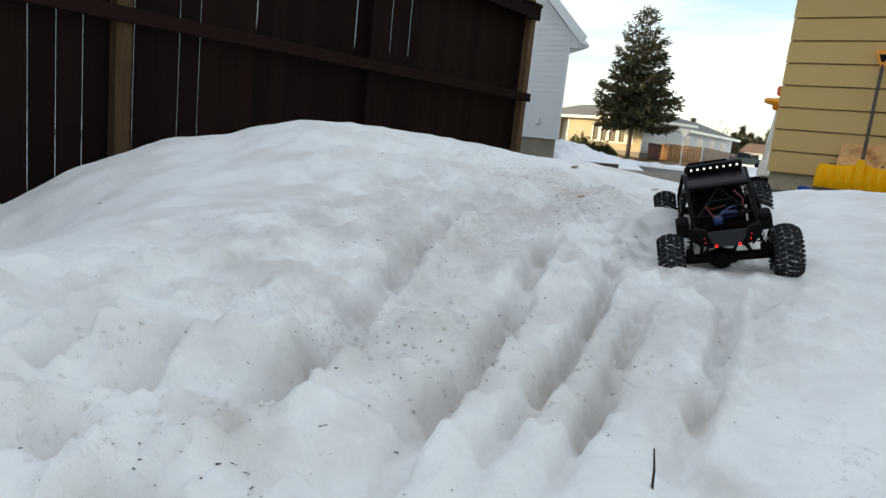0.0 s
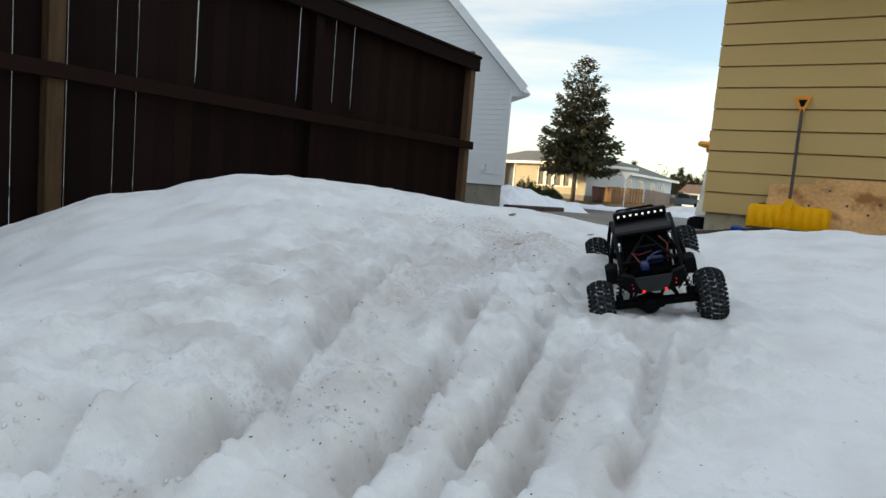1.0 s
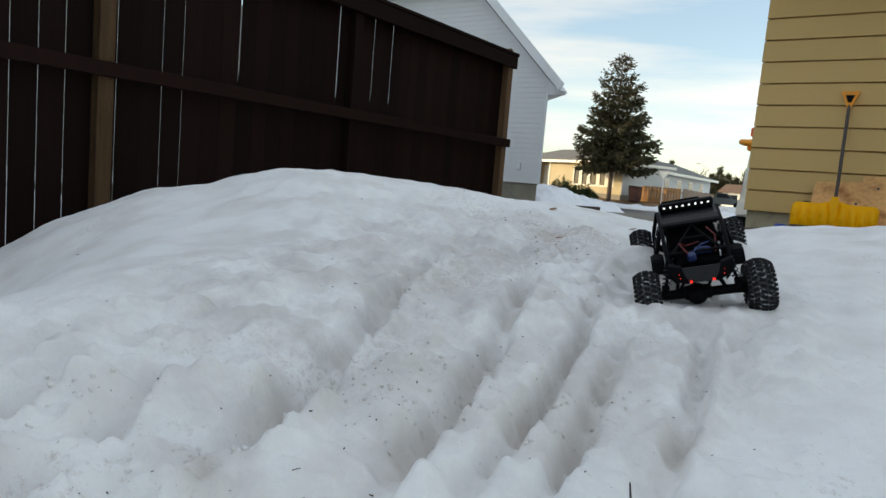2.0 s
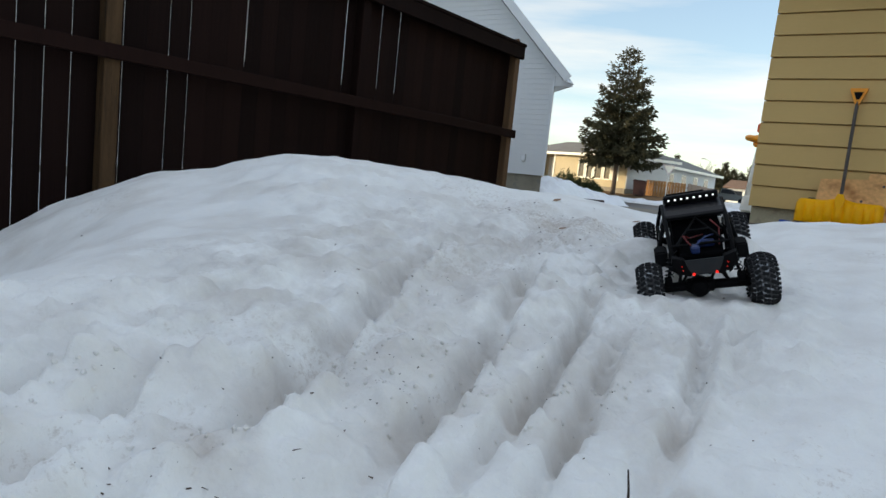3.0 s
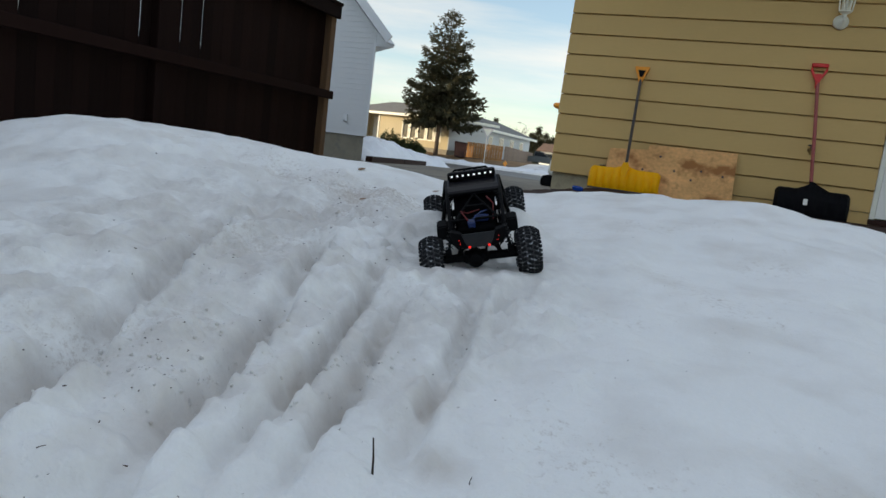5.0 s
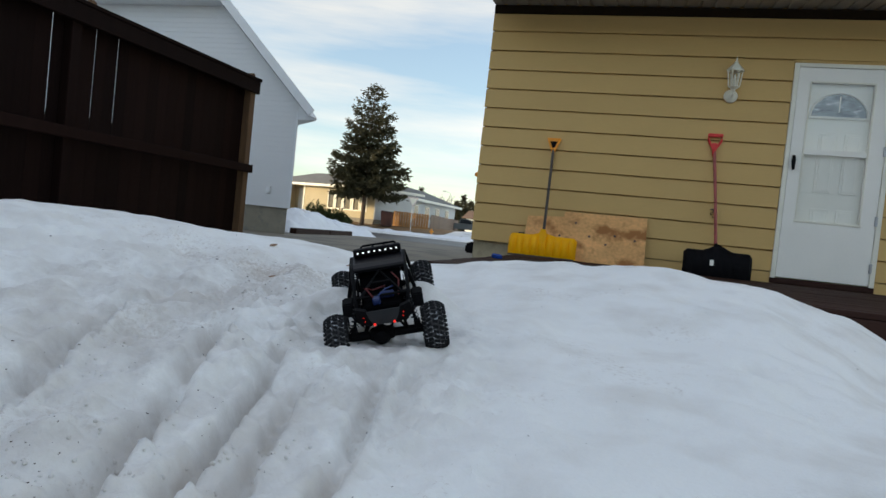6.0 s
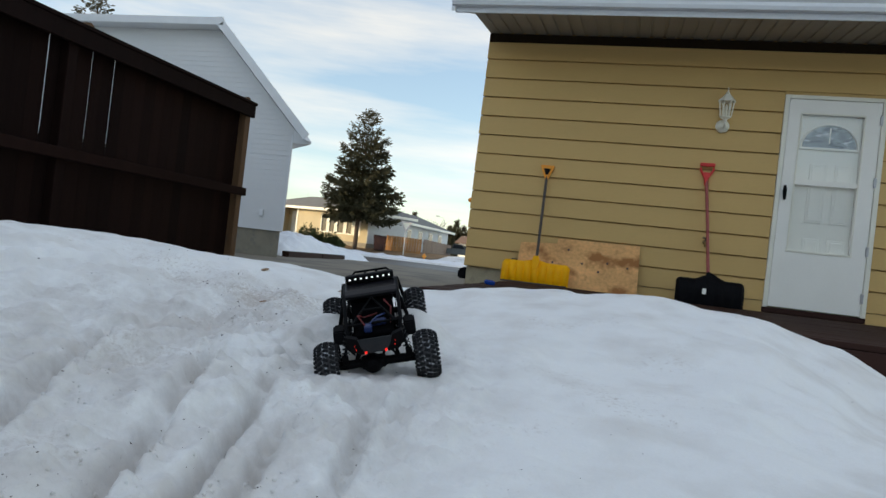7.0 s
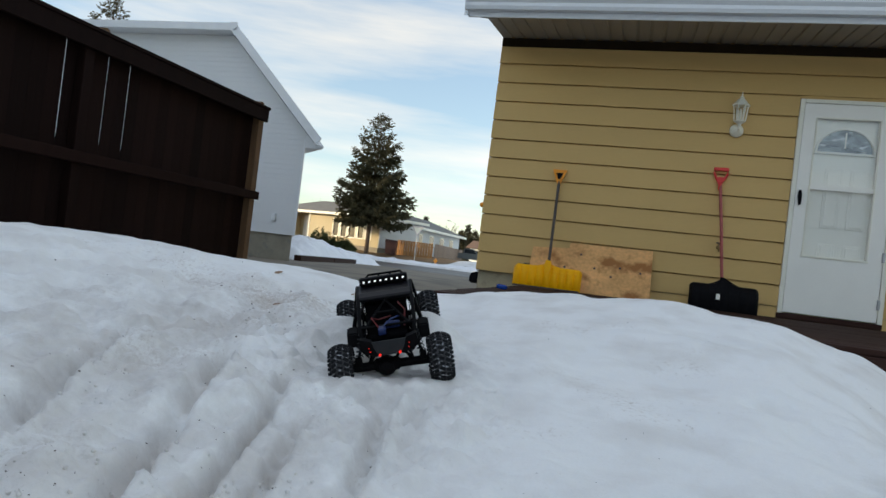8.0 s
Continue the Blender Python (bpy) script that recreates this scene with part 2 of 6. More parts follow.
def lathe(bm, profile, sides=20, m=None, index=0):
    """A profile of (radius, height) turned round z; closed at ends where the radius is 0."""
    rings = []
    for r, z in profile:
        if r < 1e-6:
            rings.append([bm.verts.new((0, 0, z))])
        else:
            rings.append([bm.verts.new((r * math.cos(2 * math.pi * k / sides), r * math.sin(2 * math.pi * k / sides), z)) for k in range(sides)])
    fs = []
    for a, b in zip(rings, rings[1:]):
        for k in range(sides):
            k2 = (k + 1) % sides
            if len(a) == 1 and len(b) == 1:
                continue
            if len(a) == 1:
                fs.append(bm.faces.new((a[0], b[k], b[k2])))
            elif len(b) == 1:
                fs.append(bm.faces.new((a[k], a[k2], b[0])))
            else:
                fs.append(bm.faces.new((a[k], a[k2], b[k2], b[k])))
    for f in fs:
        f.material_index = index
    if m is not None:
        bmesh.ops.transform(bm, matrix=m, verts=[v for r in rings for v in r])
    return fs


def sstep(a, b, x):
    t = np.clip((x - a) / (b - a), 0, 1)
    return t * t * (3 - 2 * t)


def lattice_noise(x, y, cell, seed):
    """Smooth noise from -1 to 1 over arrays."""
    rng = np.random.RandomState(seed)
    table = rng.uniform(-1, 1, (256, 256))
    u, v = x / cell, y / cell
    i, j = np.floor(u).astype(int), np.floor(v).astype(int)
    f, g = u - i, v - j
    f, g = f * f * (3 - 2 * f), g * g * (3 - 2 * g)
    a, b = table[i % 256, j % 256], table[(i + 1) % 256, j % 256]
    c, d = table[i % 256, (j + 1) % 256], table[(i + 1) % 256, (j + 1) % 256]
    return (a * (1 - f) + b * f) * (1 - g) + (c * (1 - f) + d * f) * g


def sheet(name, x, y, z, material, smooth=True):
    """A grid mesh over arrays of one shape."""
    nx, ny = x.shape
    me = bpy.data.meshes.new(name)
    me.vertices.add(nx * ny)
    me.vertices.foreach_set("co", np.stack([x, y, z], -1).astype(np.float32).ravel())
    idx = np.arange(nx * ny).reshape(nx, ny)
    quads = np.stack([idx[:-1, :-1], idx[1:, :-1], idx[1:, 1:], idx[:-1, 1:]], -1).reshape(-1, 4)
    me.loops.add(quads.size)
    me.loops.foreach_set("vertex_index", quads.ravel().astype(np.int32))
    me.polygons.add(len(quads))
    me.polygons.foreach_set("loop_start", (np.arange(len(quads)) * 4).astype(np.int32))
    me.polygons.foreach_set("use_smooth", np.full(len(quads), smooth))
    me.update(calc_edges=True)
    me.validate()
    me.materials.append(material)
    return me

# ---------------------------------------------------------------- ground, roads, snow
Y_KNOTS = [-3000, -60, -20, -4.5, 0, 8, 14, 19.8, 20, 35, 35.2, 36.5, 39, 42, 46, 60, 300, 3000]
Z_KNOTS = [-0.55, -0.55, -0.55, -0.55, -0.36, -0.44, -0.52, -0.60, -0.76, -0.76, -0.60, -0.56, -0.42, -0.12, -0.05, -0.3, -0.3, -0.3]


def gz(y):
    return float(np.interp(y, Y_KNOTS, Z_KNOTS))


def ground_sheet(name, x0, x1, y0, y1, lift, material, label, category):
    ys = sorted({y0, y1, *[y for y in Y_KNOTS if y0 < y < y1]})
    xs = [x0, (x0 + x1) / 2, x1]
    gx, gy = np.meshgrid(xs, ys, indexing="ij")
    return tagged(new(name, sheet(name, gx, gy, np.interp(gy, Y_KNOTS, Z_KNOTS) + lift, material, False)), label, category, kind="structure")


M_GROUND = surf("old_snow_cover", (0.70, 0.70, 0.695), rough=0.8, var=0.1, scale=0.6, fine=6, bump=0.4, stain=(0.36, 0.31, 0.25), stain_at=0.62, depth=0.02)
M_DRIVE = surf("damp_concrete", (0.20, 0.17, 0.13), spec=0.2, rough=0.7, var=0.14, scale=0.5, fine=14, bump=0.1, stain=(0.135, 0.115, 0.09), stain_at=0.50)
M_ROAD = surf("wet_asphalt", (0.06, 0.06, 0.06), spec=0.3, rough=0.5, var=0.3, scale=0.5, fine=12, bump=0.25, stain=(0.17, 0.16, 0.15), stain_at=0.54, stretch=(0.25, 1, 1))
M_LAWN = surf("dead_grass", (0.17, 0.105, 0.05), rough=0.9, var=0.35, scale=1.2, fine=14, bump=0.6)

ground_sheet("ground", -3000, 3000, -3000, 3000, 0.0, M_GROUND, "flat ground under thin patchy old snow", "ground")
ground_sheet("driveway", -9.5, 0.0, -3.0, 19.8, 0.006, M_DRIVE, "damp grey-brown concrete driveway between the houses", "driveway")
ground_sheet("road", -250, 250, 20.03, 34.97, 0.06, M_ROAD, "wet dark asphalt street with lighter dry streaks", "road")
ground_sheet("lawn", -30.0, -11.0, 38.2, 47, 0.006, M_LAWN, "bare brown dead grass in front of the bungalow", "lawn")


# the toy truck's place is needed for the hollows under its wheels
WHEELBASE, TRACK, TYRE_R, TYRE_W = 0.37, 0.229, 0.0605, 0.052
rear_axle = Vector((1.135, -5.70, -0.103))
ahead = Vector((-0.141, 0.335, 0.075)).normalized()
level = ahead.cross(Vector((0, 0, 1))).normalized()
lean = Matrix.Rotation(radians(-14.0), 3, ahead)
side_way = lean @ level
up_way = side_way.cross(ahead)
centre = rear_axle + ahead * WHEELBASE / 2
TRUCK = Matrix.Translation(centre - up_way * TYRE_R) @ Matrix((side_way, ahead, up_way)).transposed().to_4x4()
FEET = [TRUCK @ Vector((sx * TRACK / 2, sy * WHEELBASE / 2, 0.004)) for sx in (-1, 1) for sy in (-1, 1)]

RUTS = [  # plan line from near to far, half width, depth, length of the near and far run-outs, how sharp its right bank is
    (((0.930, -6.795), (0.879, -6.665), (0.822, -6.534), (0.74, -6.365), (0.643, -6.165), (0.544, -5.949), (0.455, -5.70)), 0.032, 0.036, 0.10, 0.42, 0.9),
    (((1.165, -6.99), (1.118, -6.85), (1.075, -6.702), (1.042, -6.586), (0.997, -6.429), (0.952, -6.286), (0.859, -6.045), (0.755, -5.745)), 0.023, 0.029, 0.55, 0.12, 0.7),
    (((1.195, -6.86), (1.168, -6.75), (1.144, -6.661), (1.107, -6.463), (1.072, -6.289), (1.02, -6.086), (0.93, -5.785)), 0.0185, 0.026, 0.50, 0.12, 0.4),
    (((1.245, -6.76), (1.222, -6.65), (1.191, -6.49), (1.161, -6.352), (1.121, -6.163), (1.055, -5.89)), 0.0175, 0.026, 0.42, 0.30, 0.4),
    (((1.335, -6.63), (1.318, -6.55), (1.301, -6.464), (1.289, -6.351), (1.266, -6.213), (1.238, -6.066), (1.183, -5.80)), 0.0185, 0.026, 0.38, 0.10, 0.3),
    (((1.315, -6.12), (1.278, -5.963), (1.222, -5.72)), 0.021, 0.013, 0.16, 0.12, 0.2),
]
HOLLOWS = [  # short scooped tracks beside them
    (((0.685, -6.925), (0.651, -6.852), (0.600, -6.765)), 0.028, 0.023, 0.04, 0.09, 0.9),
    (((0.797, -6.872), (0.738, -6.783), (0.672, -6.680)), 0.022, 0.019, 0.04, 0.12, 0.85),
    (((0.862, -6.990), (0.823, -6.925), (0.795, -6.885)), 0.028, 0.026, 0.03, 0.07, 0.7),
    (((0.975, -6.985), (0.945, -6.90), (0.930, -6.835)), 0.036, 0.034, 0.05, 0.10, 0.3),
]


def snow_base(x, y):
    # crest height by bearing from the camera's spot, shaped to fit its view
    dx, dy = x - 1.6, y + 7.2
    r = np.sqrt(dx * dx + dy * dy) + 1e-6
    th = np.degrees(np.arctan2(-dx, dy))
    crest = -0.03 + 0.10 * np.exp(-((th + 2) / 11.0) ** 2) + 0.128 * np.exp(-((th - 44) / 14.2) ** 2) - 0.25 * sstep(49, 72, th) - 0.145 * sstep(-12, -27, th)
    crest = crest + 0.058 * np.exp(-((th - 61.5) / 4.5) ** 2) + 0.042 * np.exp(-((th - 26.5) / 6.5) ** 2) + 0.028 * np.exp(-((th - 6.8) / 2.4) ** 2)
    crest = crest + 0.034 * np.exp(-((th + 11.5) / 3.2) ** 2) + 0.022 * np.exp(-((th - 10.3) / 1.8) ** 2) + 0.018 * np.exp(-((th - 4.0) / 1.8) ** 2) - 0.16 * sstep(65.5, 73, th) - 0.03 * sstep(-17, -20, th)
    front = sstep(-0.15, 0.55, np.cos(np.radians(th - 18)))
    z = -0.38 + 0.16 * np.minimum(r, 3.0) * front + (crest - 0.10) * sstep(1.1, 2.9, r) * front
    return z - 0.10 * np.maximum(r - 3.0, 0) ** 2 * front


def rut_depth(x, y):
    total = np.zeros_like(x)
    wob = lattice_noise(x, y, 0.05, 5) * 0.0022 + lattice_noise(x, y, 0.14, 6) * 0.003 + lattice_noise(x, y, 0.022, 15) * 0.003
    for line, w, deep, near_run, far_run, crisp in RUTS + HOLLOWS:
        best = np.full_like(x, 9.0)
        signed = np.zeros_like(x)
        along = np.zeros_like(x)
        length = sum(math.dist(a, b) for a, b in zip(line, line[1:]))
        done = 0.0
        for a, b in zip(line, line[1:]):
            d = np.array(b) - np.array(a)
            ll = float(np.hypot(*d))
            t = np.clip(((x - a[0]) * d[0] + (y - a[1]) * d[1]) / ll ** 2, 0, 1)
            dist = np.hypot(x - a[0] - t * d[0], y - a[1] - t * d[1])
            right = (d[1] * (x - a[0]) - d[0] * (y - a[1])) > 0
            near = dist < best
            along = np.where(near, done + t * ll, along)
            signed = np.where(near, np.where(right, dist, -dist), signed)
            best = np.minimum(best, dist)
            done += ll
        fade = sstep(0.0, near_run, along) * sstep(0.0, far_run, length - along)
        q = (signed + wob) / w
        # broad slope on one side, steep crumbling bank on the other; softer where the rut is old
        steep = sstep(-1.75, -0.3, q) * sstep(1.0, 0.62, q)
        soft_ = sstep(-1.7, -0.1, q) * sstep(1.6, 0.2, q)
        floor_ = crisp * steep + (1 - crisp) * soft_
        bank = (0.09 + 0.08 * crisp) * np.exp(-((q - 1.3) / 0.4) ** 2) * (1 + lattice_noise(x, y, 0.02, 21))
        uneven = 0.95 + 0.22 * lattice_noise(x, y, 0.13, 9) + 0.16 * lattice_noise(x, y, 0.045, 19) + 0.12 * lattice_noise(x, y, 0.025, 10)
        total += 1.75 * deep * fade * (bank * fade - floor_ * uneven)
    return total


def clods(x, y, cell, seed, amount):
    """Rounded crumbs of snow, one to a cell at most."""
    rng = np.random.RandomState(seed)
    ox, oy = rng.uniform(0.25, 0.75, (64, 64)), rng.uniform(0.25, 0.75, (64, 64))
    size = rng.uniform(0.16, 0.42, (64, 64)) * (rng.uniform(0, 1, (64, 64)) < amount)
    u, v = x / cell, y / cell
    i, j = np.floor(u).astype(int), np.floor(v).astype(int)
    a, b = i % 64, j % 64
    d2 = (u - i - ox[a, b]) ** 2 + (v - j - oy[a, b]) ** 2
    s = np.maximum(size[a, b], 1e-4)
    return cell * s * np.sqrt(np.clip(1 - d2 / (s * s), 0, 1))


def snow_height(x, y):
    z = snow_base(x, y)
    z = z + 0.020 * lattice_noise(x, y, 0.45, 1) + 0.006 * lattice_noise(x, y, 0.19, 2)
    z = z + 0.0045 * lattice_noise(x, y, 0.14, 51) + 0.003 * lattice_noise(x, y, 0.065, 52)
    open_ = sstep(1.25, 1.5, x)
    z = z + open_ * (0.013 * lattice_noise(x, y, 0.27, 71) + 0.005 * lattice_noise(x, y, 0.10, 72))
    trod = sstep(0.85, 0.4, np.hypot(x - 0.86, (y + 6.2) * 0.75))
    saddle = sstep(0.9, 0.3, np.hypot((x - 0.35) * 0.8, (y + 5.35) * 1.1))
    left = sstep(0.55, 0.2, np.hypot(x - 0.75, y + 6.95))
    churn = sstep(0.34, 0.12, np.hypot(x - 1.16, (y + 5.86) * 0.75))
    rough = np.clip(0.14 + trod * 0.85 + saddle * 0.75 + left * 0.45 + churn, 0, 1.4)
    lumpy = np.clip(0.35 * trod + 0.7 * saddle + 0.25 * left + 0.9 * churn + 0.12, 0, 1.2)
    z = z + lumpy * (0.015 * lattice_noise(x, y, 0.115, 61) + 0.009 * lattice_noise(x + 0.03, y, 0.06, 62))
    z = z + (0.42 * saddle + 0.10 * trod) * (0.027 * lattice_noise(x, y, 0.18, 31) + 0.022 * lattice_noise(x, y, 0.10, 32))
    z = z + rough * (0.013 * lattice_noise(x, y, 0.085, 3) + 0.0115 * lattice_noise(x, y, 0.042, 4) + 0.0072 * lattice_noise(x, y, 0.021, 7) + 0.0030 * lattice_noise(x, y, 0.0125, 8))
    z = z + rut_depth(x, y)
    z = z + np.clip(rough - 0.3, 0, 1) * (0.3 * clods(x, y, 0.045, 41, 0.16) + 0.7 * clods(x + 0.01, y, 0.024, 42, 0.3))
    for cx, cy, r, deep in ((2.0, -5.38, 0.055, 0.032), (2.06, -5.52, 0.06, 0.026), (2.12, -5.42, 0.04, 0.014), (2.10, -5.62, 0.08, 0.014), (2.3, -5.0, 0.09, 0.010), (1.75, -5.2, 0.10, 0.008), (1.9, -4.7, 0.12, 0.012)):
        z = z - deep * np.exp(-((x - cx) ** 2 + (y - cy) ** 2) / r ** 2)
    for p, sunk in zip(FEET, (0.052, 0.072, 0.012, 0.058)):
        d2 = (x - p.x) ** 2 + (y - p.y + (0.06 if p.y > -5.6 else 0.0)) ** 2
        k = np.exp(-d2 / (0.12 if p.y > -5.6 else 0.095) ** 2)
        z = z * (1 - k) + (p.z + sunk) * k
    away = np.maximum(sstep(4.0, 4.8, x), sstep(-7.7, -8.6, y))
    z = z * (1 - away) - 0.60 * away
    return np.maximum(z, -0.60)


def make_snow_material():
    m = surf("granular_snow", (0.83, 0.82, 0.795), rough=0.62, var=0.035, scale=3, fine=150, bump=0.65, spec=0.35, depth=0.0035)
    n, l = m.node_tree.nodes, m.node_tree.links
    b = n["Principled BSDF"]
    src = b.inputs["Base Color"].links[0].from_socket
    tc = n.new("ShaderNodeTexCoord")
    # brown grit, thickest on the trodden saddle
    grit = n.new("ShaderNodeTexNoise")
    grit.inputs["Scale"].default_value, grit.inputs["Detail"].default_value, grit.inputs["Roughness"].default_value = 75.0, 6.0, 0.8
    broad = n.new("ShaderNodeTexNoise")
    broad.inputs["Scale"].default_value, broad.inputs["Detail"].default_value = 3.4, 4.0
    l.new(tc.outputs["Object"], grit.inputs["Vector"])
    l.new(tc.outputs["Object"], broad.inputs["Vector"])
    mask = None
    # the last patch also puts the near-left hollow's shade into colour
    for cx, cy, sx, sy, amount in ((0.30, -5.05, 0.75, 0.34, 0.27), (0.64, -5.15, 0.34, 0.30, 0.24), (0.86, -6.40, 0.22, 0.30, 0.26), (0.68, -5.95, 0.18, 0.24, 0.32), (0.60, -5.60, 0.3, 0.3, 0.2), (-0.55, -5.2, 0.4, 0.25, 0.25), (0.95, -6.96, 0.24, 0.14, 0.16)):
        mp = n.new("ShaderNodeMapping")
        mp.inputs["Location"].default_value = (-cx / sx, -cy / sy, 0)
        mp.inputs["Scale"].default_value = (1 / sx, 1 / sy, 0)
        l.new(tc.outputs["Object"], mp.inputs["Vector"])
        gr = n.new("ShaderNodeTexGradient")
        gr.gradient_type = "SPHERICAL"
        l.new(mp.outputs["Vector"], gr.inputs["Vector"])
        mu = n.new("ShaderNodeMath")
        mu.operation = "MULTIPLY_ADD"
        mu.inputs[1].default_value = amount
        l.new(gr.outputs["Fac"], mu.inputs[0])
        if mask is None:
            mu.inputs[2].default_value = 0.0
        else:
            l.new(mask, mu.inputs[2])
        mask = mu.outputs[0]
    s1 = n.new("ShaderNodeMath")
    s1.operation = "MULTIPLY_ADD"
    s1.inputs[1].default_value = 0.5
    l.new(broad.outputs["Fac"], s1.inputs[0])
    l.new(grit.outputs["Fac"], s1.inputs[2])
    s2 = n.new("ShaderNodeMath")
    s2.operation = "MULTIPLY_ADD"
    s2.inputs[1].default_value = 0.58
    l.new(mask, s2.inputs[0])
    l.new(s1.outputs[0], s2.inputs[2])
    rg = n.new("ShaderNodeMapRange")
    rg.inputs["From Min"].default_value, rg.inputs["From Max"].default_value = 0.86, 1.12
    l.new(s2.outputs[0], rg.inputs["Value"])
    mx = n.new("ShaderNodeMix")
    mx.data_type = "RGBA"
    mx.inputs["B"].default_value = (0.40, 0.33, 0.27, 1)
    l.new(rg.outputs["Result"], mx.inputs["Factor"])
    l.new(src, mx.inputs["A"])
    # brown dirt in the track floors, its colour also deepening their shade
    damp = None
    for cx, cy, sx, sy in ((0.955, -6.28, 0.07, 0.17), (1.02, -6.58, 0.06, 0.2), (1.075, -6.36, 0.06, 0.2), (1.15, -6.38, 0.05, 0.2), (1.28, -6.32, 0.05, 0.15), (0.85, -6.60, 0.05, 0.12), (0.70, -6.06, 0.12, 0.14), (0.92, -6.80, 0.12, 0.06), (0.18, -5.18, 0.12, 0.06), (0.50, -5.16, 0.12, 0.07), (0.78, -5.0, 0.07, 0.05), (0.55, -5.62, 0.2, 0.2), (0.99, -6.96, 0.10, 0.07), (1.36, -6.47, 0.05, 0.05)):
        mp = n.new("ShaderNodeMapping")
        mp.inputs["Location"].default_value = (-cx / sx, -cy / sy, 0)
        mp.inputs["Scale"].default_value = (1 / sx, 1 / sy, 0)
        l.new(tc.outputs["Object"], mp.inputs["Vector"])
        gr = n.new("ShaderNodeTexGradient")
        gr.gradient_type = "SPHERICAL"
        l.new(mp.outputs["Vector"], gr.inputs["Vector"])
        if damp is None:
            damp = gr.outputs["Fac"]
        else:
            mu = n.new("ShaderNodeMath")
            mu.operation = "ADD"
            l.new(damp, mu.inputs[0])
            l.new(gr.outputs["Fac"], mu.inputs[1])
            damp = mu.outputs[0]
    dn = n.new("ShaderNodeTexNoise")
    dn.inputs["Scale"].default_value, dn.inputs["Detail"].default_value = 22.0, 5.0
    l.new(tc.outputs["Object"], dn.inputs["Vector"])
    dm = n.new("ShaderNodeMath")
    dm.operation = "MULTIPLY"
    l.new(damp, dm.inputs[0])
    l.new(dn.outputs["Fac"], dm.inputs[1])
    ds = n.new("ShaderNodeMix")
    ds.data_type = "RGBA"
    ds.inputs["B"].default_value = (0.40, 0.32, 0.25, 1)
    l.new(dm.outputs[0], ds.inputs["Factor"])
    l.new(mx.outputs["Result"], ds.inputs["A"])
    mx = ds
    # greyer blotches over the trodden snow
    mp = n.new("ShaderNodeMapping")
    mp.inputs["Location"].default_value = (-0.68 / 0.85, 5.80 / 1.25, 0)
    mp.inputs["Scale"].default_value = (1 / 0.85, 1 / 1.25, 0)
    l.new(tc.outputs["Object"], mp.inputs["Vector"])
    gr = n.new("ShaderNodeTexGradient")
    gr.gradient_type = "SPHERICAL"
    l.new(mp.outputs["Vector"], gr.inputs["Vector"])
    on = n.new("ShaderNodeTexNoise")
    on.inputs["Scale"].default_value, on.inputs["Detail"].default_value, on.inputs["Roughness"].default_value = 8.0, 7.0, 0.65
    l.new(tc.outputs["Object"], on.inputs["Vector"])
    om = n.new("ShaderNodeMapRange")
    om.inputs["From Min"].default_value, om.inputs["From Max"].default_value = 0.36, 0.66
    l.new(on.outputs["Fac"], om.inputs["Value"])
    oz = n.new("ShaderNodeMapRange")
    oz.inputs["From Max"].default_value = 0.45
    l.new(gr.outputs["Fac"], oz.inputs["Value"])
    of = n.new("ShaderNodeMath")
    of.operation = "MULTIPLY"
    l.new(om.outputs["Result"], of.inputs[0])
    l.new(oz.outputs["Result"], of.inputs[1])
    ox = n.new("ShaderNodeMix")
    ox.data_type = "RGBA"
    ox.inputs["B"].default_value = (0.58, 0.55, 0.52, 1)
    l.new(of.outputs[0], ox.inputs["Factor"])
    l.new(mx.outputs["Result"], ox.inputs["A"])
    mx = ox
    # faint straw tint in wide patches
    wide = n.new("ShaderNodeTexNoise")
    wide.inputs["Scale"].default_value, wide.inputs["Detail"].default_value = 5.0, 5.0
    l.new(tc.outputs["Object"], wide.inputs["Vector"])
    wr = n.new("ShaderNodeMapRange")
    wr.inputs["From Min"].default_value, wr.inputs["From Max"].default_value, wr.inputs["To Max"].default_value = 0.46, 0.78, 0.75
    l.new(wide.outputs["Fac"], wr.inputs["Value"])
    wm = n.new("ShaderNodeMix")
    wm.data_type = "RGBA"
    wm.inputs["B"].default_value = (0.62, 0.58, 0.535, 1)
    l.new(wr.outputs["Result"], wm.inputs["Factor"])
    l.new(mx.outputs["Result"], wm.inputs["A"])
    l.new(wm.outputs["Result"], b.inputs["Base Color"])
    b.inputs["Subsurface Weight"].default_value = 0.1
    b.inputs["Subsurface Radius"].default_value = (0.9, 1.0, 1.1)
    b.inputs["Subsurface Scale"].default_value = 0.006
    return m


M_SNOW = make_snow_material()
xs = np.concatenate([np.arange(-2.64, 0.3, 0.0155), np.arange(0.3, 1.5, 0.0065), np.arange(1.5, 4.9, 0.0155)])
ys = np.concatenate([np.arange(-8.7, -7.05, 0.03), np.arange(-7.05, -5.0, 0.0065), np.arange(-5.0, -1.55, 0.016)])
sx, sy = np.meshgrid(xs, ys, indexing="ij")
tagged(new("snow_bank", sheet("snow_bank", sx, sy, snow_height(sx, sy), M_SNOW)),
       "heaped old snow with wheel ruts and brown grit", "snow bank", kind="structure")


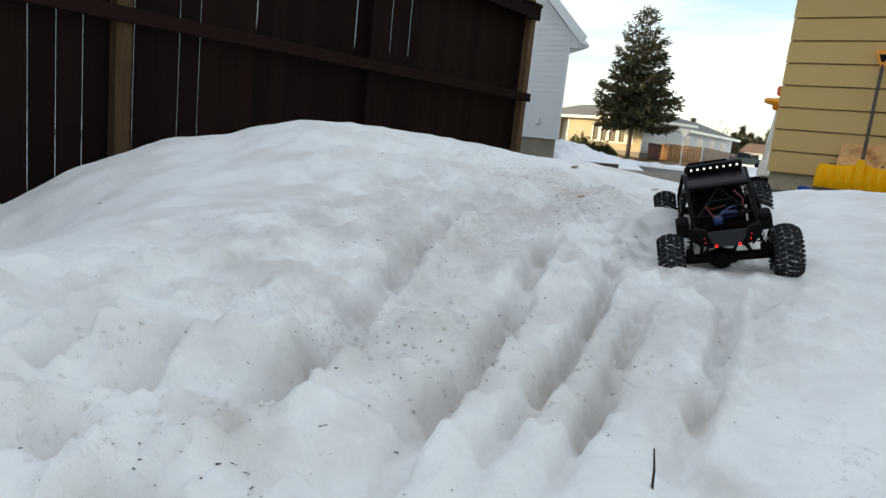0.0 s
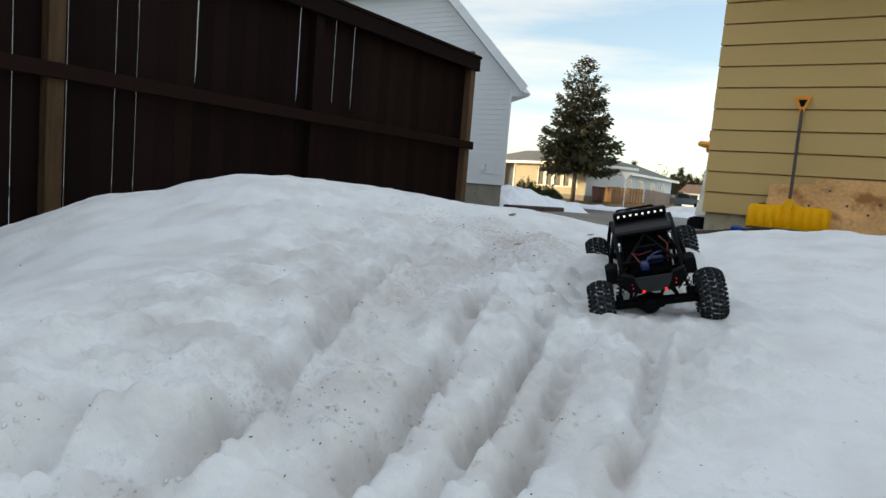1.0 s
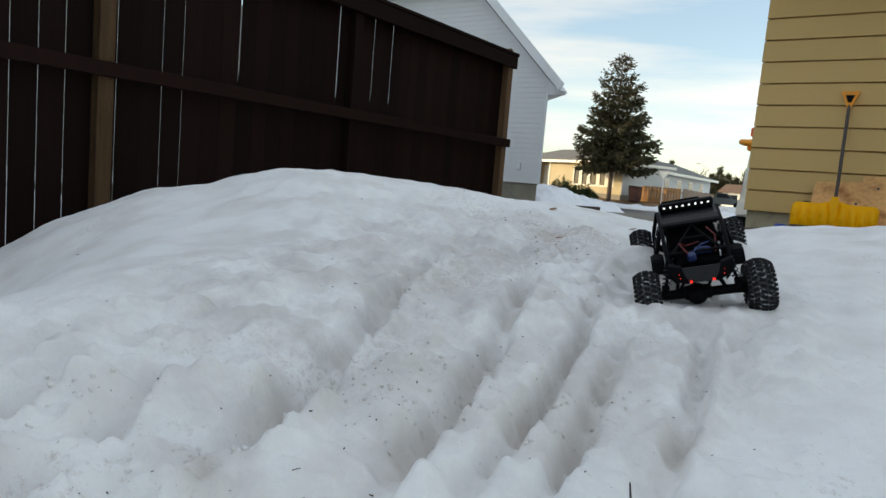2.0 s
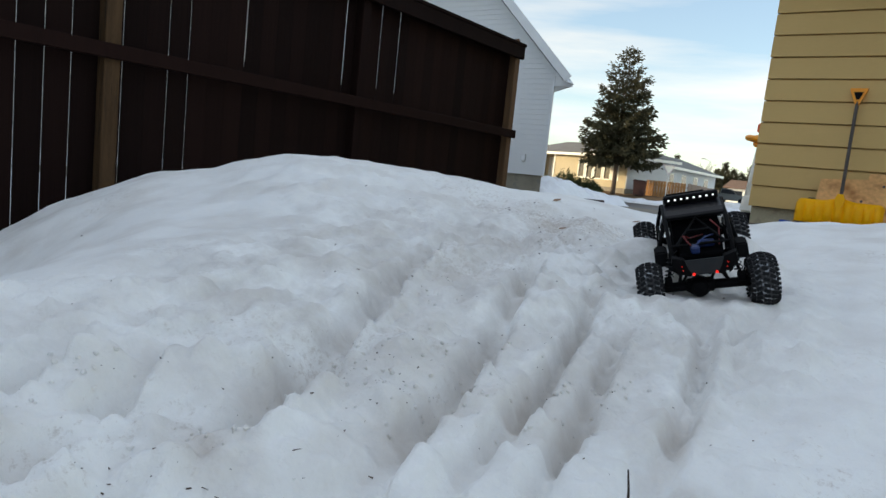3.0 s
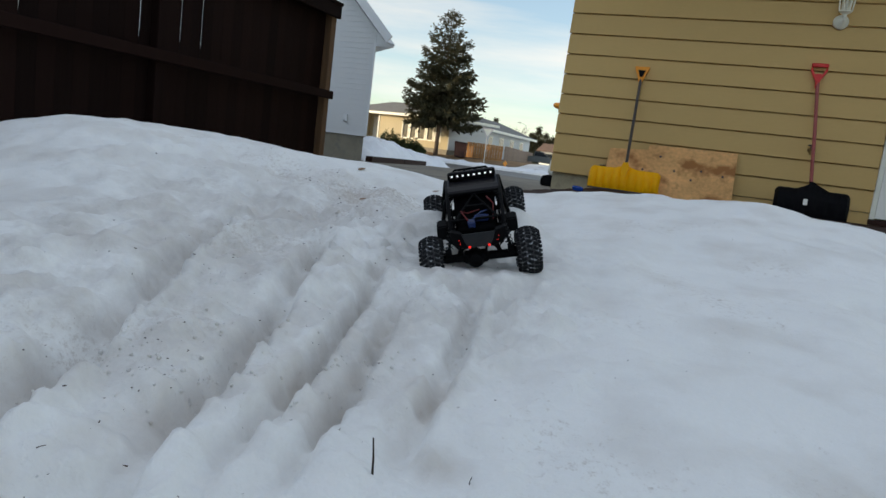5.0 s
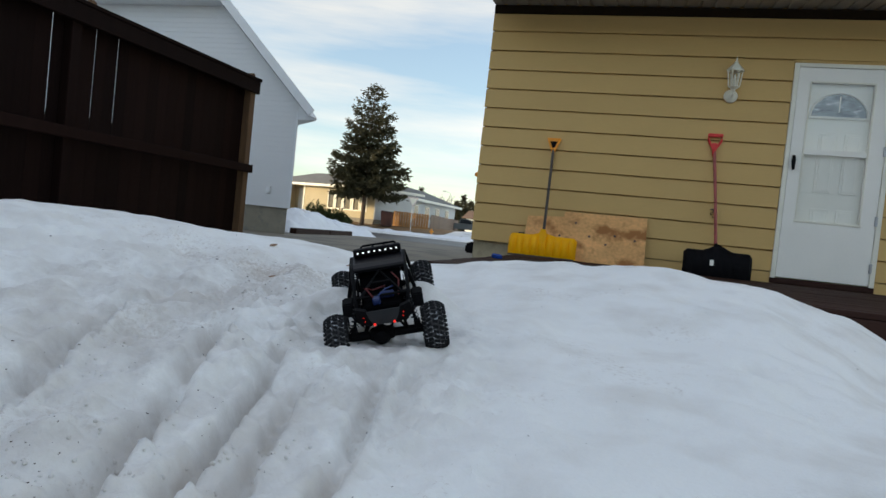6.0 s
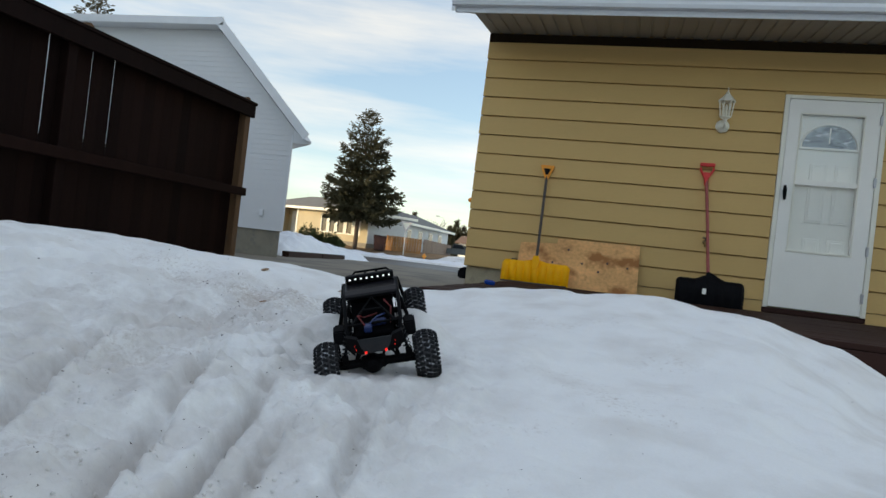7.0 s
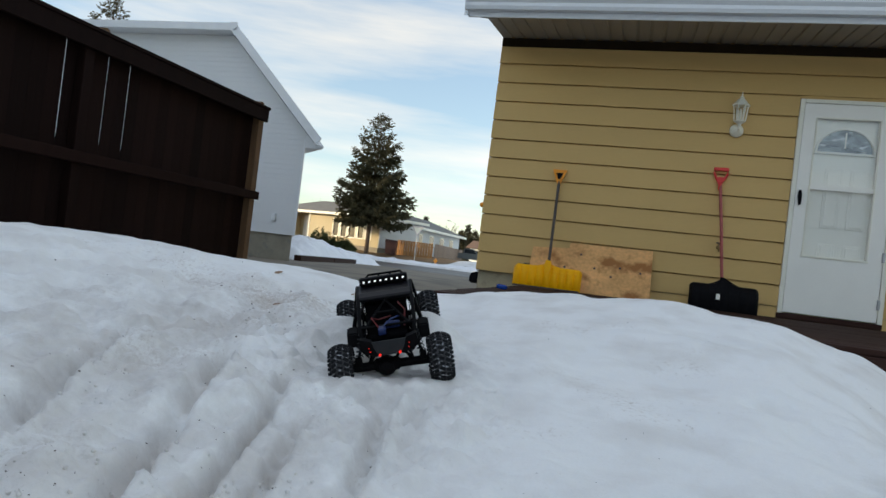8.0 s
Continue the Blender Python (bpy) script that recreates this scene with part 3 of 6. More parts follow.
# ---------------------------------------------------------------- beige house
HOUSE_W, HOUSE_D = 9.5, 9.0
house = thing("house", "beige lap-sided bungalow with white eaves and back door", "house")
DX0, DX1, DZ1 = 2.990, 3.880, 2.068       # outside of the door casing
bm = bmesh.new()
prism(bm, [(0.012, 0.06), (DX0 + 0.03, 0.06), (DX0 + 0.03, 2.045), (DX1 - 0.03, 2.045), (DX1 - 0.03, 0.06), (HOUSE_W, 0.06), (HOUSE_W, 2.6), (0.012, 2.6)], 0.016, 0.2)
part("back_wall", bm, M_BEIGE_SIDE, house)
bm = bmesh.new()
box(bm, (0.012, 0.2, 0.06), (0.2, HOUSE_D, 2.6))
part("side_wall", bm, M_BEIGE_SIDE, house)
bm = bmesh.new()
box(bm, (HOUSE_W - 0.2, 0.2, 0.06), (HOUSE_W, HOUSE_D, 2.6))
part("side_wall", bm, M_BEIGE_SIDE, house)
bm = bmesh.new()
box(bm, (0.2, HOUSE_D - 0.2, 0.06), (HOUSE_W - 0.2, HOUSE_D, 2.6))
part("front_wall", bm, M_BEIGE_SIDE, house)
bm = bmesh.new()
box(bm, (0.02, 0.03, -0.8), (HOUSE_W - 0.02, HOUSE_D - 0.02, 0.06), 0.01)
part("foundation", bm, M_FOUND, house, "tan stained concrete foundation")
BOARD = 0.2045


def lap_board(x0, x1):
    bm = bmesh.new()
    prism(bm, [(0.012, BOARD + 0.006), (0.008, BOARD + 0.006), (0.008, BOARD - 0.003), (-0.010, BOARD - 0.003), (-0.024, 0.013), (-0.021, 0.010), (0.010, 0.010)], x0, x1, axis="x")
    return mesh_of("lap_board", bm, M_BEIGE)


long_me = lap_board(0.0, DX0 - 0.001)
over_me = lap_board(0.0, HOUSE_W)
right_me = lap_board(DX1 + 0.001, HOUSE_W)
for i in range(13):
    z = 0.047 + i * BOARD
    if z > 2.5:
        break
    if z > 2.0:
        piece("lap_board", over_me, house, pose(random.uniform(-0.004, 0.002), 0, z))
    else:
        piece("lap_board", long_me, house, pose(random.uniform(-0.006, 0.003), 0, z))
        piece("lap_board", right_me, house, pose(0, 0, z))
for x0, x1 in ((0.95, DX0 - 0.001), (DX1 + 0.001, HOUSE_W)):
    bm = bmesh.new()
    prism(bm, [(0.029, 0.052), (-0.012, 0.052), (-0.019, -0.074), (0.029, -0.074)], x0, x1, axis="x")
    part("starter_board", bm, M_BEIGE, house)
bm = bmesh.new()
box(bm, (DX0 - 0.001, -0.012, DZ1 + 0.001), (DX1 + 0.001, 0.012, 2.1))
part("lap_board", bm, M_BEIGE, house)
# eaves: ribbed soffit, fascia, gutter, roof
EAVE_Y, EAVE_Z, EAVE_X = -0.93, 2.5, -0.155
bm = bmesh.new()
x = 0.002
outline = []
while x < HOUSE_W + 0.2:
    outline += [(x, EAVE_Z), (x + 0.095, EAVE_Z), (x + 0.1, EAVE_Z + 0.012), (x + 0.125, EAVE_Z + 0.012)]
    x += 0.13
prism(bm, outline + [(x, EAVE_Z + 0.03), (0.002, EAVE_Z + 0.03)], EAVE_Y + 0.02, 0.0)
for v in bm.verts:
    v.co.z += 0.085 * (v.co.y - EAVE_Y) / -EAVE_Y
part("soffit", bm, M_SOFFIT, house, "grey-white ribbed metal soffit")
# dark strip stands in for the eave's shade on the top siding
bm = bmesh.new()
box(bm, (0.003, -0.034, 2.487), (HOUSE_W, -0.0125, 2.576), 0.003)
part("frieze_board", bm, M_EAVE_SHADE, house, "dark strip of painted shade under the soffit")
bm = bmesh.new()
box(bm, (EAVE_X, EAVE_Y, EAVE_Z - 0.03), (HOUSE_W + 0.3, EAVE_Y + 0.02, EAVE_Z + 0.16), 0.003)
part("fascia", bm, M_FASCIA, house)
bm = bmesh.new()
prism(bm, [(0.0, 0.0), (-0.07, 0.0), (-0.085, 0.03), (-0.085, 0.06), (-0.11, 0.09), (-0.11, 0.105), (-0.1, 0.105), (-0.1, 0.092), (-0.075, 0.062), (-0.075, 0.034), (-0.064, 0.01), (0.0, 0.01)],
      EAVE_X - 0.02, HOUSE_W + 0.3, axis="x", m=pose(0, EAVE_Y - 0.001, EAVE_Z + 0.02))
part("gutter", bm, M_FASCIA, house, "white metal eaves trough")
RISE = 0.33
bm = bmesh.new()
mid = HOUSE_D / 2
zr = EAVE_Z + 0.15 + (mid - EAVE_Y) * RISE
prism(bm, [(EAVE_Y - 0.04, EAVE_Z + 0.15), (mid, zr), (HOUSE_D + 0.9, EAVE_Z + 0.15), (HOUSE_D + 0.9, EAVE_Z + 0.19), (mid, zr + 0.05), (EAVE_Y - 0.04, EAVE_Z + 0.19)], EAVE_X - 0.03, HOUSE_W + 0.3, axis="x")
part("roof", bm, M_SHINGLE, house, "low grey shingle roof")
bm = bmesh.new()
prism(bm, [(0.0, 2.6), (HOUSE_D, 2.6), (mid, zr - 0.1)], 0.02, 0.1, axis="x")
part("gable_wall", bm, M_BEIGE_SIDE, house)
bm = bmesh.new()
prism(bm, [(EAVE_Y - 0.04, EAVE_Z - 0.03), (mid, zr - 0.17), (mid, zr), (EAVE_Y - 0.04, EAVE_Z + 0.15)], EAVE_X - 0.03, EAVE_X + 0.005, axis="x")
part("rake_board", bm, M_FASCIA, house)
bm = bmesh.new()
prism(bm, [(EAVE_Y + 0.02, EAVE_Z + 0.03), (mid, zr - 0.12), (mid, zr - 0.1), (EAVE_Y + 0.02, EAVE_Z + 0.05)], EAVE_X + 0.006, 0.0, axis="x")
part("rake_soffit", bm, M_FASCIA, house)

# ---------------------------------------------------------------- fence
FX, FTOP = -2.67, 1.585
fence = thing("fence", "tall dark brown wooden board fence with narrow gaps", "fence")
GAP_RNG = random.Random(4)
bm = bmesh.new()
box(bm, (-0.006, -0.5, -0.62), (0.006, 0.5, FTOP - 0.02), 0.0)
board_me = mesh_of("fence_board", bm, M_FENCE)
bm = bmesh.new()
box(bm, (-0.006, -0.5, -0.62), (0.006, 0.5, FTOP - 0.02), 0.0)
bmesh.ops.bisect_plane(bm, geom=list(bm.verts) + list(bm.edges) + list(bm.faces), plane_co=(0, 0, 0.60), plane_no=(0, 0, 1))
bmesh.ops.bisect_plane(bm, geom=list(bm.verts) + list(bm.edges) + list(bm.faces), plane_co=(0, 0, 0.78), plane_no=(0, 0, 1))
for v in bm.verts:
    if v.co.z > 0.7 and v.co.y < 0:
        v.co.y += 0.12
taper_me = mesh_of("fence_board", bm, M_FENCE)
SLITS = (-0.275, -2.33, -2.58, -3.02, -4.02, -4.47, -4.62, -4.93, -5.24, -5.39, -5.54, -5.72, -5.9, -6.1, -6.9, -7.8, -8.6, -9.5, -10.5)
for top, end in zip(SLITS, SLITS[1:]):
    slant = 0.003 + 0.0085 * abs(end + 7.2) / 4.2
    if end > -4.3:
        slant = 0.0
    n = max(1, round((top - end - slant) / 0.14))
    wide = (top - end - slant) / n
    for k in range(n):
        me_ = taper_me if k == n - 1 and end > -4.3 else board_me
        piece("fence_board", me_, fence, pose(FX - 0.052, top - wide * (k + 0.5), GAP_RNG.uniform(-0.006, 0.0)) @ Matrix.Diagonal((1, wide - 0.0012, 1, 1)))
for z0, z1, name in ((0.545, 0.635, "middle_rail"),):
    bm = bmesh.new()
    box(bm, (FX + 0.042, -10.5, z0), (FX + 0.08, -0.245, z1), 0.004)
    part(name, bm, M_FENCE, fence)
bm = bmesh.new()
box(bm, (FX + 0.042, -10.5, FTOP - 0.14), (FX + 0.08, -0.24, FTOP), 0.004)
part("top_rail", bm, M_FENCE, fence)
bm = bmesh.new()
box(bm, (FX - 0.075, -10.5, FTOP), (FX + 0.09, -0.225, FTOP + 0.035), 0.006)
part("cap_board", bm, M_FENCE, fence)
for py, mat, tall in ((-0.315, M_POST, 0.0), (-2.86, M_FENCE, 0.0), (-5.035, M_POST_SHADE, 0.0), (-7.45, M_POST_SHADE, 0.0), (-9.9, M_FENCE, 0.0)):
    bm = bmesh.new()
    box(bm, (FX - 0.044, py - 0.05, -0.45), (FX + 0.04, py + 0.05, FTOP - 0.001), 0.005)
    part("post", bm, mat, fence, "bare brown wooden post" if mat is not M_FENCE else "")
for py in (-0.36, -2.74):
    bm = bmesh.new()
    prism(bm, [(-0.05, 0.0), (0.05, 0.0), (0.042, 0.028), (0.01, 0.04), (-0.03, 0.03)], -0.045, 0.045, axis="x", m=pose(FX, py, FTOP + 0.036))
    part("post_stub", bm, M_POST, fence, "sawn tan post end above the cap")

# ---------------------------------------------------------------- deck
deck = thing("deck", "low brown stained wooden deck at the back door", "deck")
DECK_Z, DECK_Y, DECK_X0, DECK_X1 = -0.052, -3.35, 0.52, 9.0
bm = bmesh.new()
box(bm, (DECK_X0, -0.069, -0.034), (DECK_X1, 0.069, 0.0), 0.003)
plank_me = mesh_of("plank", bm, M_DECK)
y = -0.09
while y > DECK_Y:
    piece("plank", plank_me, deck, pose(random.uniform(-0.012, 0.012), y, DECK_Z + random.uniform(-0.002, 0.001)))
    y -= 0.144
for name, lo, hi in (("rim_board", (DECK_X0 + 0.02, DECK_Y - 0.0, -0.42), (DECK_X1, DECK_Y + 0.04, DECK_Z - 0.036)),
                     ("rim_board", (DECK_X0 + 0.02, DECK_Y + 0.042, -0.42), (DECK_X0 + 0.06, -0.02, DECK_Z - 0.036)),
                     ("joist", (DECK_X0 + 0.062, -0.08, -0.3), (DECK_X1, -0.04, DECK_Z - 0.036))):
    bm = bmesh.new()
    box(bm, lo, hi, 0.003)
    part(name, bm, M_DECK, deck)

# ---------------------------------------------------------------- white neighbouring house
WY, WX1 = 8.0, -6.5
white = thing("neighbour_house", "white vinyl-sided neighbouring house with clipped gable roof", "house")


def skew(bm):
    """Shears the long side back to keep it hidden from the camera's view."""
    for v in bm.verts:
        if v.co.y > WY:
            v.co.x -= 1.0 * (v.co.y - WY)


TOPX, TOPZ = -8.72, 5.15                    # where the slope meets the level top
EX, EZ = -6.02, 2.45                        # lower end of the slope
slope_dir = Vector((EX - TOPX, 0, EZ - TOPZ)).normalized()
bm = bmesh.new()
prism(bm, [(-22, 0.22), (WX1 - 0.01, 0.22), (WX1 - 0.01, 2.72), (TOPX - 0.02, 5.146), (-22, 5.146)], WY + 0.02, WY + 0.3)
skew(bm)
part("gable_wall", bm, M_VINYL, white)
bm = bmesh.new()
box(bm, (WX1 - 0.3, WY + 0.3, 0.22), (WX1 - 0.01, WY + 11, 2.7))
skew(bm)
part("side_wall", bm, M_VINYL, white)
bm = bmesh.new()
box(bm, (-22, WY + 0.05, -1.2), (WX1 - 0.04, WY + 11, 0.22), 0.01)
skew(bm)
part("foundation", bm, M_CONC, white, "bare concrete foundation wall")
row = 0.125
for i in range(39):
    z = 0.21 + i * row
    zt = z + row
    right = WX1 if z < 2.75 else WX1 - (z - 2.75) * (TOPX - 0.1 - WX1) / (2.72 - 5.05)
    bm = bmesh.new()
    prism(bm, [(0.018, row + 0.006), (0.008, row + 0.006), (0.006, row - 0.004), (-0.004, 0.0), (0.018, 0.0)], -22, right, axis="x", m=pose(0, WY, z))
    part("vinyl_plank", bm, M_VINYL, white)
bm = bmesh.new()
box(bm, (WX1 - 0.035, WY - 0.022, 0.2), (WX1 + 0.012, WY - 0.007, 2.62), 0.003)
part("corner_trim", bm, M_FASCIA, white)
bm = bmesh.new()
box(bm, (WX1 + 0.003, WY - 0.03, 2.40), (EX + 0.02, WY + 11, 2.425))
skew(bm)
part("side_soffit", bm, M_FASCIA, white)
bm = bmesh.new()
prism(bm, [(WX1 + 0.014, 2.43), (EX + 0.02, 2.43), (EX + 0.02, 2.47), (WX1 + 0.014, 2.97)], WY - 0.02, WY + 0.01)
part("eave_return", bm, M_FASCIA, white)
# roof with overhanging boxed rake and level top eave
over = 0.42
bm = bmesh.new()
d = slope_dir
nrm = Vector((-d.z, 0, d.x)) * -1
if nrm.z < 0:
    nrm = -nrm
def rake_outline(t0, t1, back):
    a, b = Vector((TOPX, 0, TOPZ)), Vector((EX, 0, EZ))
    return [(a.x + nrm.x * t0, a.z + nrm.z * t0), (b.x + nrm.x * t0, b.z + nrm.z * t0), (b.x + nrm.x * t1, b.z + nrm.z * t1), (a.x + nrm.x * t1, a.z + nrm.z * t1)]
prism(bm, rake_outline(0.0, 0.2, 0), WY - over, WY - over + 0.03)
part("rake_fascia", bm, M_FASCIA, white)
bm = bmesh.new()
prism(bm, rake_outline(0.0, 0.02, 0), WY - over + 0.03, WY + 0.02)
part("rake_soffit", bm, M_FASCIA, white)
bm = bmesh.new()
prism(bm, rake_outline(0.14, 0.19, 0), WY - over + 0.032, WY + 11)
skew(bm)
part("roof", bm, M_SHINGLE, white, "dark shingle roof slope")
bm = bmesh.new()
box(bm, (-22, WY - over, TOPZ - 0.0), (TOPX + nrm.x * 0.2 + 0.02, WY - over + 0.027, TOPZ + 0.185), 0.0)
part("level_fascia", bm, M_FASCIA, white)
bm = bmesh.new()
prism(bm, [(TOPX - 0.05, TOPZ + 0.004), (TOPX + 0.03, TOPZ - 0.02), (TOPX + 0.20, TOPZ + 0.10), (TOPX + 0.135, TOPZ + 0.20), (TOPX - 0.05, TOPZ + 0.195)], WY - over - 0.006, WY - over + 0.02)
part("fascia_joint", bm, M_FASCIA, white)
bm = bmesh.new()
box(bm, (-22, WY - over + 0.03, TOPZ - 0.0), (TOPX + 0.05, WY + 0.32, TOPZ + 0.02))
part("level_soffit", bm, M_FASCIA, white)
bm = bmesh.new()
prism(bm, [(WY - over + 0.03, TOPZ + 0.18), (WY + 5.5, TOPZ + 0.9), (WY + 5.5, TOPZ + 0.85), (WY - over + 0.03, TOPZ + 0.13)], -22, TOPX + 0.15, axis="x")
skew(bm)
part("top_roof", bm, M_SHINGLE, white)
bm = bmesh.new()
box(bm, (-0.06, -0.035, -0.09), (0.06, 0.0, 0.09), 0.008)
box(bm, (-0.04, -0.045, -0.06), (0.04, -0.035, 0.06), 0.004)
ob = part("outlet_cover", bm, M_FASCIA, white, "small grey outdoor outlet cover")
ob.location = (-7.12, WY - 0.012, 0.62)


# ---------------------------------------------------------------- back door
door = thing("door_1", "white storm door closed over a white door with fan light", "door", kind="structure")
SX0, SX1, SZ0, SZ1 = 3.036, 3.832, 0.014, 2.026
bm = bmesh.new()
box(bm, (DX0, -0.034, 0.0), (SX0 - 0.004, 0.012, DZ1), 0.004)
part("casing", bm, M_TRIM, door)
bm = bmesh.new()
box(bm, (SX1 + 0.004, -0.034, 0.0), (DX1, 0.012, DZ1), 0.004)
part("casing", bm, M_TRIM, door)
bm = bmesh.new()
box(bm, (SX0 - 0.004, -0.034, SZ1 + 0.004), (SX1 + 0.004, 0.012, DZ1), 0.004)
part("head_casing", bm, M_TRIM, door)
bm = bmesh.new()
box(bm, (DX0 - 0.005, -0.026, DECK_Z + 0.002), (DX1 + 0.005, 0.12, 0.0), 0.004)
part("threshold", bm, M_DECK, door, "brown wooden door sill")
GX0, GX1, GZ0, GZM, GZ1 = 3.155, 3.69, 0.575, 1.23, 1.885
bm = bmesh.new()
for lo, hi in (((SX0, SZ0), (GX0, SZ1)), ((GX1, SZ0), (SX1, SZ1)), ((GX0, SZ0), (GX1, GZ0)), ((GX0, GZ1), (GX1, SZ1)), ((GX0, GZM - 0.025), (GX1, GZM + 0.025))):
    box(bm, (lo[0], -0.024, lo[1]), (hi[0], 0.012, hi[1]), 0.0)
storm = part("storm_door", bm, M_WHITE, door, "white metal storm door with two panes")
bm = bmesh.new()
for lo, hi in (((GX0 - 0.02, GZ0 - 0.022), (GX1 + 0.02, GZ0)), ((GX0 - 0.012, GZ1), (GX1 + 0.012, GZ1 + 0.014)), ((GX0 - 0.014, GZ0), (GX0, GZ1)), ((GX1, GZ0), (GX1 + 0.014, GZ1))):
    box(bm, (lo[0], -0.032, lo[1]), (hi[0], -0.0245, hi[1]), 0.002)
part("glazing_bead", bm, M_TRIM, storm)
for z0, z1 in ((GZ0 + 0.001, GZM - 0.026), (GZM + 0.026, GZ1 - 0.001)):
    bm = bmesh.new()
    box(bm, (GX0 + 0.001, -0.008, z0), (GX1 - 0.001, -0.004, z1))
    pane = part("pane", bm, M_GLASS, storm, "clear glass")
    pane.visible_shadow = False
bm = bmesh.new()
prism(bm, [(0, -0.07), (0.02, -0.06), (0.022, 0.03), (0.012, 0.075), (-0.008, 0.075), (-0.014, 0.02)], -0.045, -0.03, m=pose(3.066, -0.012, 1.11))
tube(bm, [(3.066, -0.058, 1.15), (3.069, -0.066, 1.10), (3.071, -0.06, 1.055)], 0.009, 0.007)
part("handle", bm, M_BLACK, storm, "black plastic handle")
for hz in (1.86, 1.27, 0.62, 0.18):
    bm = bmesh.new()
    box(bm, (SX1 - 0.012, -0.04, hz - 0.045), (SX1 + 0.012, -0.0245, hz + 0.045), 0.003)
    part("hinge", bm, M_STEEL, storm)
bm = bmesh.new()
box(bm, (SX0 + 0.002, 0.075, SZ0), (SX1 - 0.002, 0.118, SZ1 - 0.01), 0.002)
inner = part("inner_door", bm, M_WHITE, door, "white panelled steel door")
inner.location = (0, -0.048, 0)
for px in (3.28, 3.50):
    for z0, z1 in ((0.2, 0.7), (0.85, 1.42)):
        bm = bmesh.new()
        for r in (0.0, 0.02):
            box(bm, (px + r, 0.066 - r * 0.2, z0 + r), (px + 0.15 - r, 0.0748, z1 - r), 0.004)
        part("raised_panel", bm, M_WHITE, inner)
fan = [(3.425 + 0.235 * math.cos(a), 1.58 + 0.215 * math.sin(a)) for a in [math.pi * k / 16 for k in range(17)]]
bm = bmesh.new()
prism(bm, fan, 0.066, 0.0745)
part("fan_light", bm, M_FAN, inner, "grey half-round textured glass")
bm = bmesh.new()
box(bm, (3.418, 0.058, 1.62), (3.43, 0.0655, 1.77), 0.001)
part("glazing_bar", bm, M_WHITE, inner)
bm = bmesh.new()
tube(bm, [(3.425 + 0.25 * math.cos(a), 0.062, 1.575 + 0.228 * math.sin(a)) for a in [math.pi * k / 20 for k in range(21)]], 0.011, sides=6)
box(bm, (3.165, 0.05, 1.555), (3.685, 0.0745, 1.578), 0.003)
part("fan_frame", bm, M_WHITE, inner)

# ---------------------------------------------------------------- wall lantern
lantern = thing("wall_lantern", "white cast metal coach lantern on the siding", "wall lamp", m=pose(2.457, -0.10, 1.866))
bm = bmesh.new()
lathe(bm, [(0, -0.016), (0.062, -0.016), (0.066, 0.0), (0.05, 0.018), (0.028, 0.028), (0.024, 0.04), (0, 0.042)], 20, pose(-0.012, 0.062, -0.15, 90))
part("wall_plate", bm, M_TRIM, lantern, smooth=True)
bm = bmesh.new()
tube(bm, [(0, 0.07, -0.14), (0, 0.03, -0.165), (0, 0.0, -0.14), (0, 0.0, -0.09)], 0.013, 0.016)
lathe(bm, [(0, -0.118), (0.016, -0.115), (0.02, -0.095), (0.034, -0.085), (0.052, -0.075), (0.052, -0.065), (0, -0.065)], 12)
part("arm", bm, M_TRIM, lantern, smooth=False)
bm = bmesh.new()
for k in range(6):
    a = math.pi / 3 * k
    tube(bm, [(0.050 * math.cos(a), 0.050 * math.sin(a), -0.066), (0.066 * math.cos(a), 0.066 * math.sin(a), 0.085)], 0.0065, sides=5)
part("cage", bm, M_TRIM, lantern)
bm = bmesh.new()
lathe(bm, [(0.046, -0.064), (0.061, 0.084)], 6)
pane = part("glass", bm, M_GLASS, lantern, "clear panes")
pane.visible_shadow = False
bm = bmesh.new()
lathe(bm, [(0, -0.06), (0.014, -0.06), (0.014, 0.0), (0.009, 0.045), (0, 0.06)], 10)
part("candle_bulb", bm, M_TRIM, lantern)
bm = bmesh.new()
lathe(bm, [(0.08, 0.08), (0.08, 0.092), (0.055, 0.12), (0.03, 0.15), (0.018, 0.158), (0.022, 0.168), (0.008, 0.18), (0.005, 0.215), (0, 0.225)], 6)
lathe(bm, [(0, 0.084), (0.08, 0.08)], 6)
part("roof_cap", bm, M_TRIM, lantern)



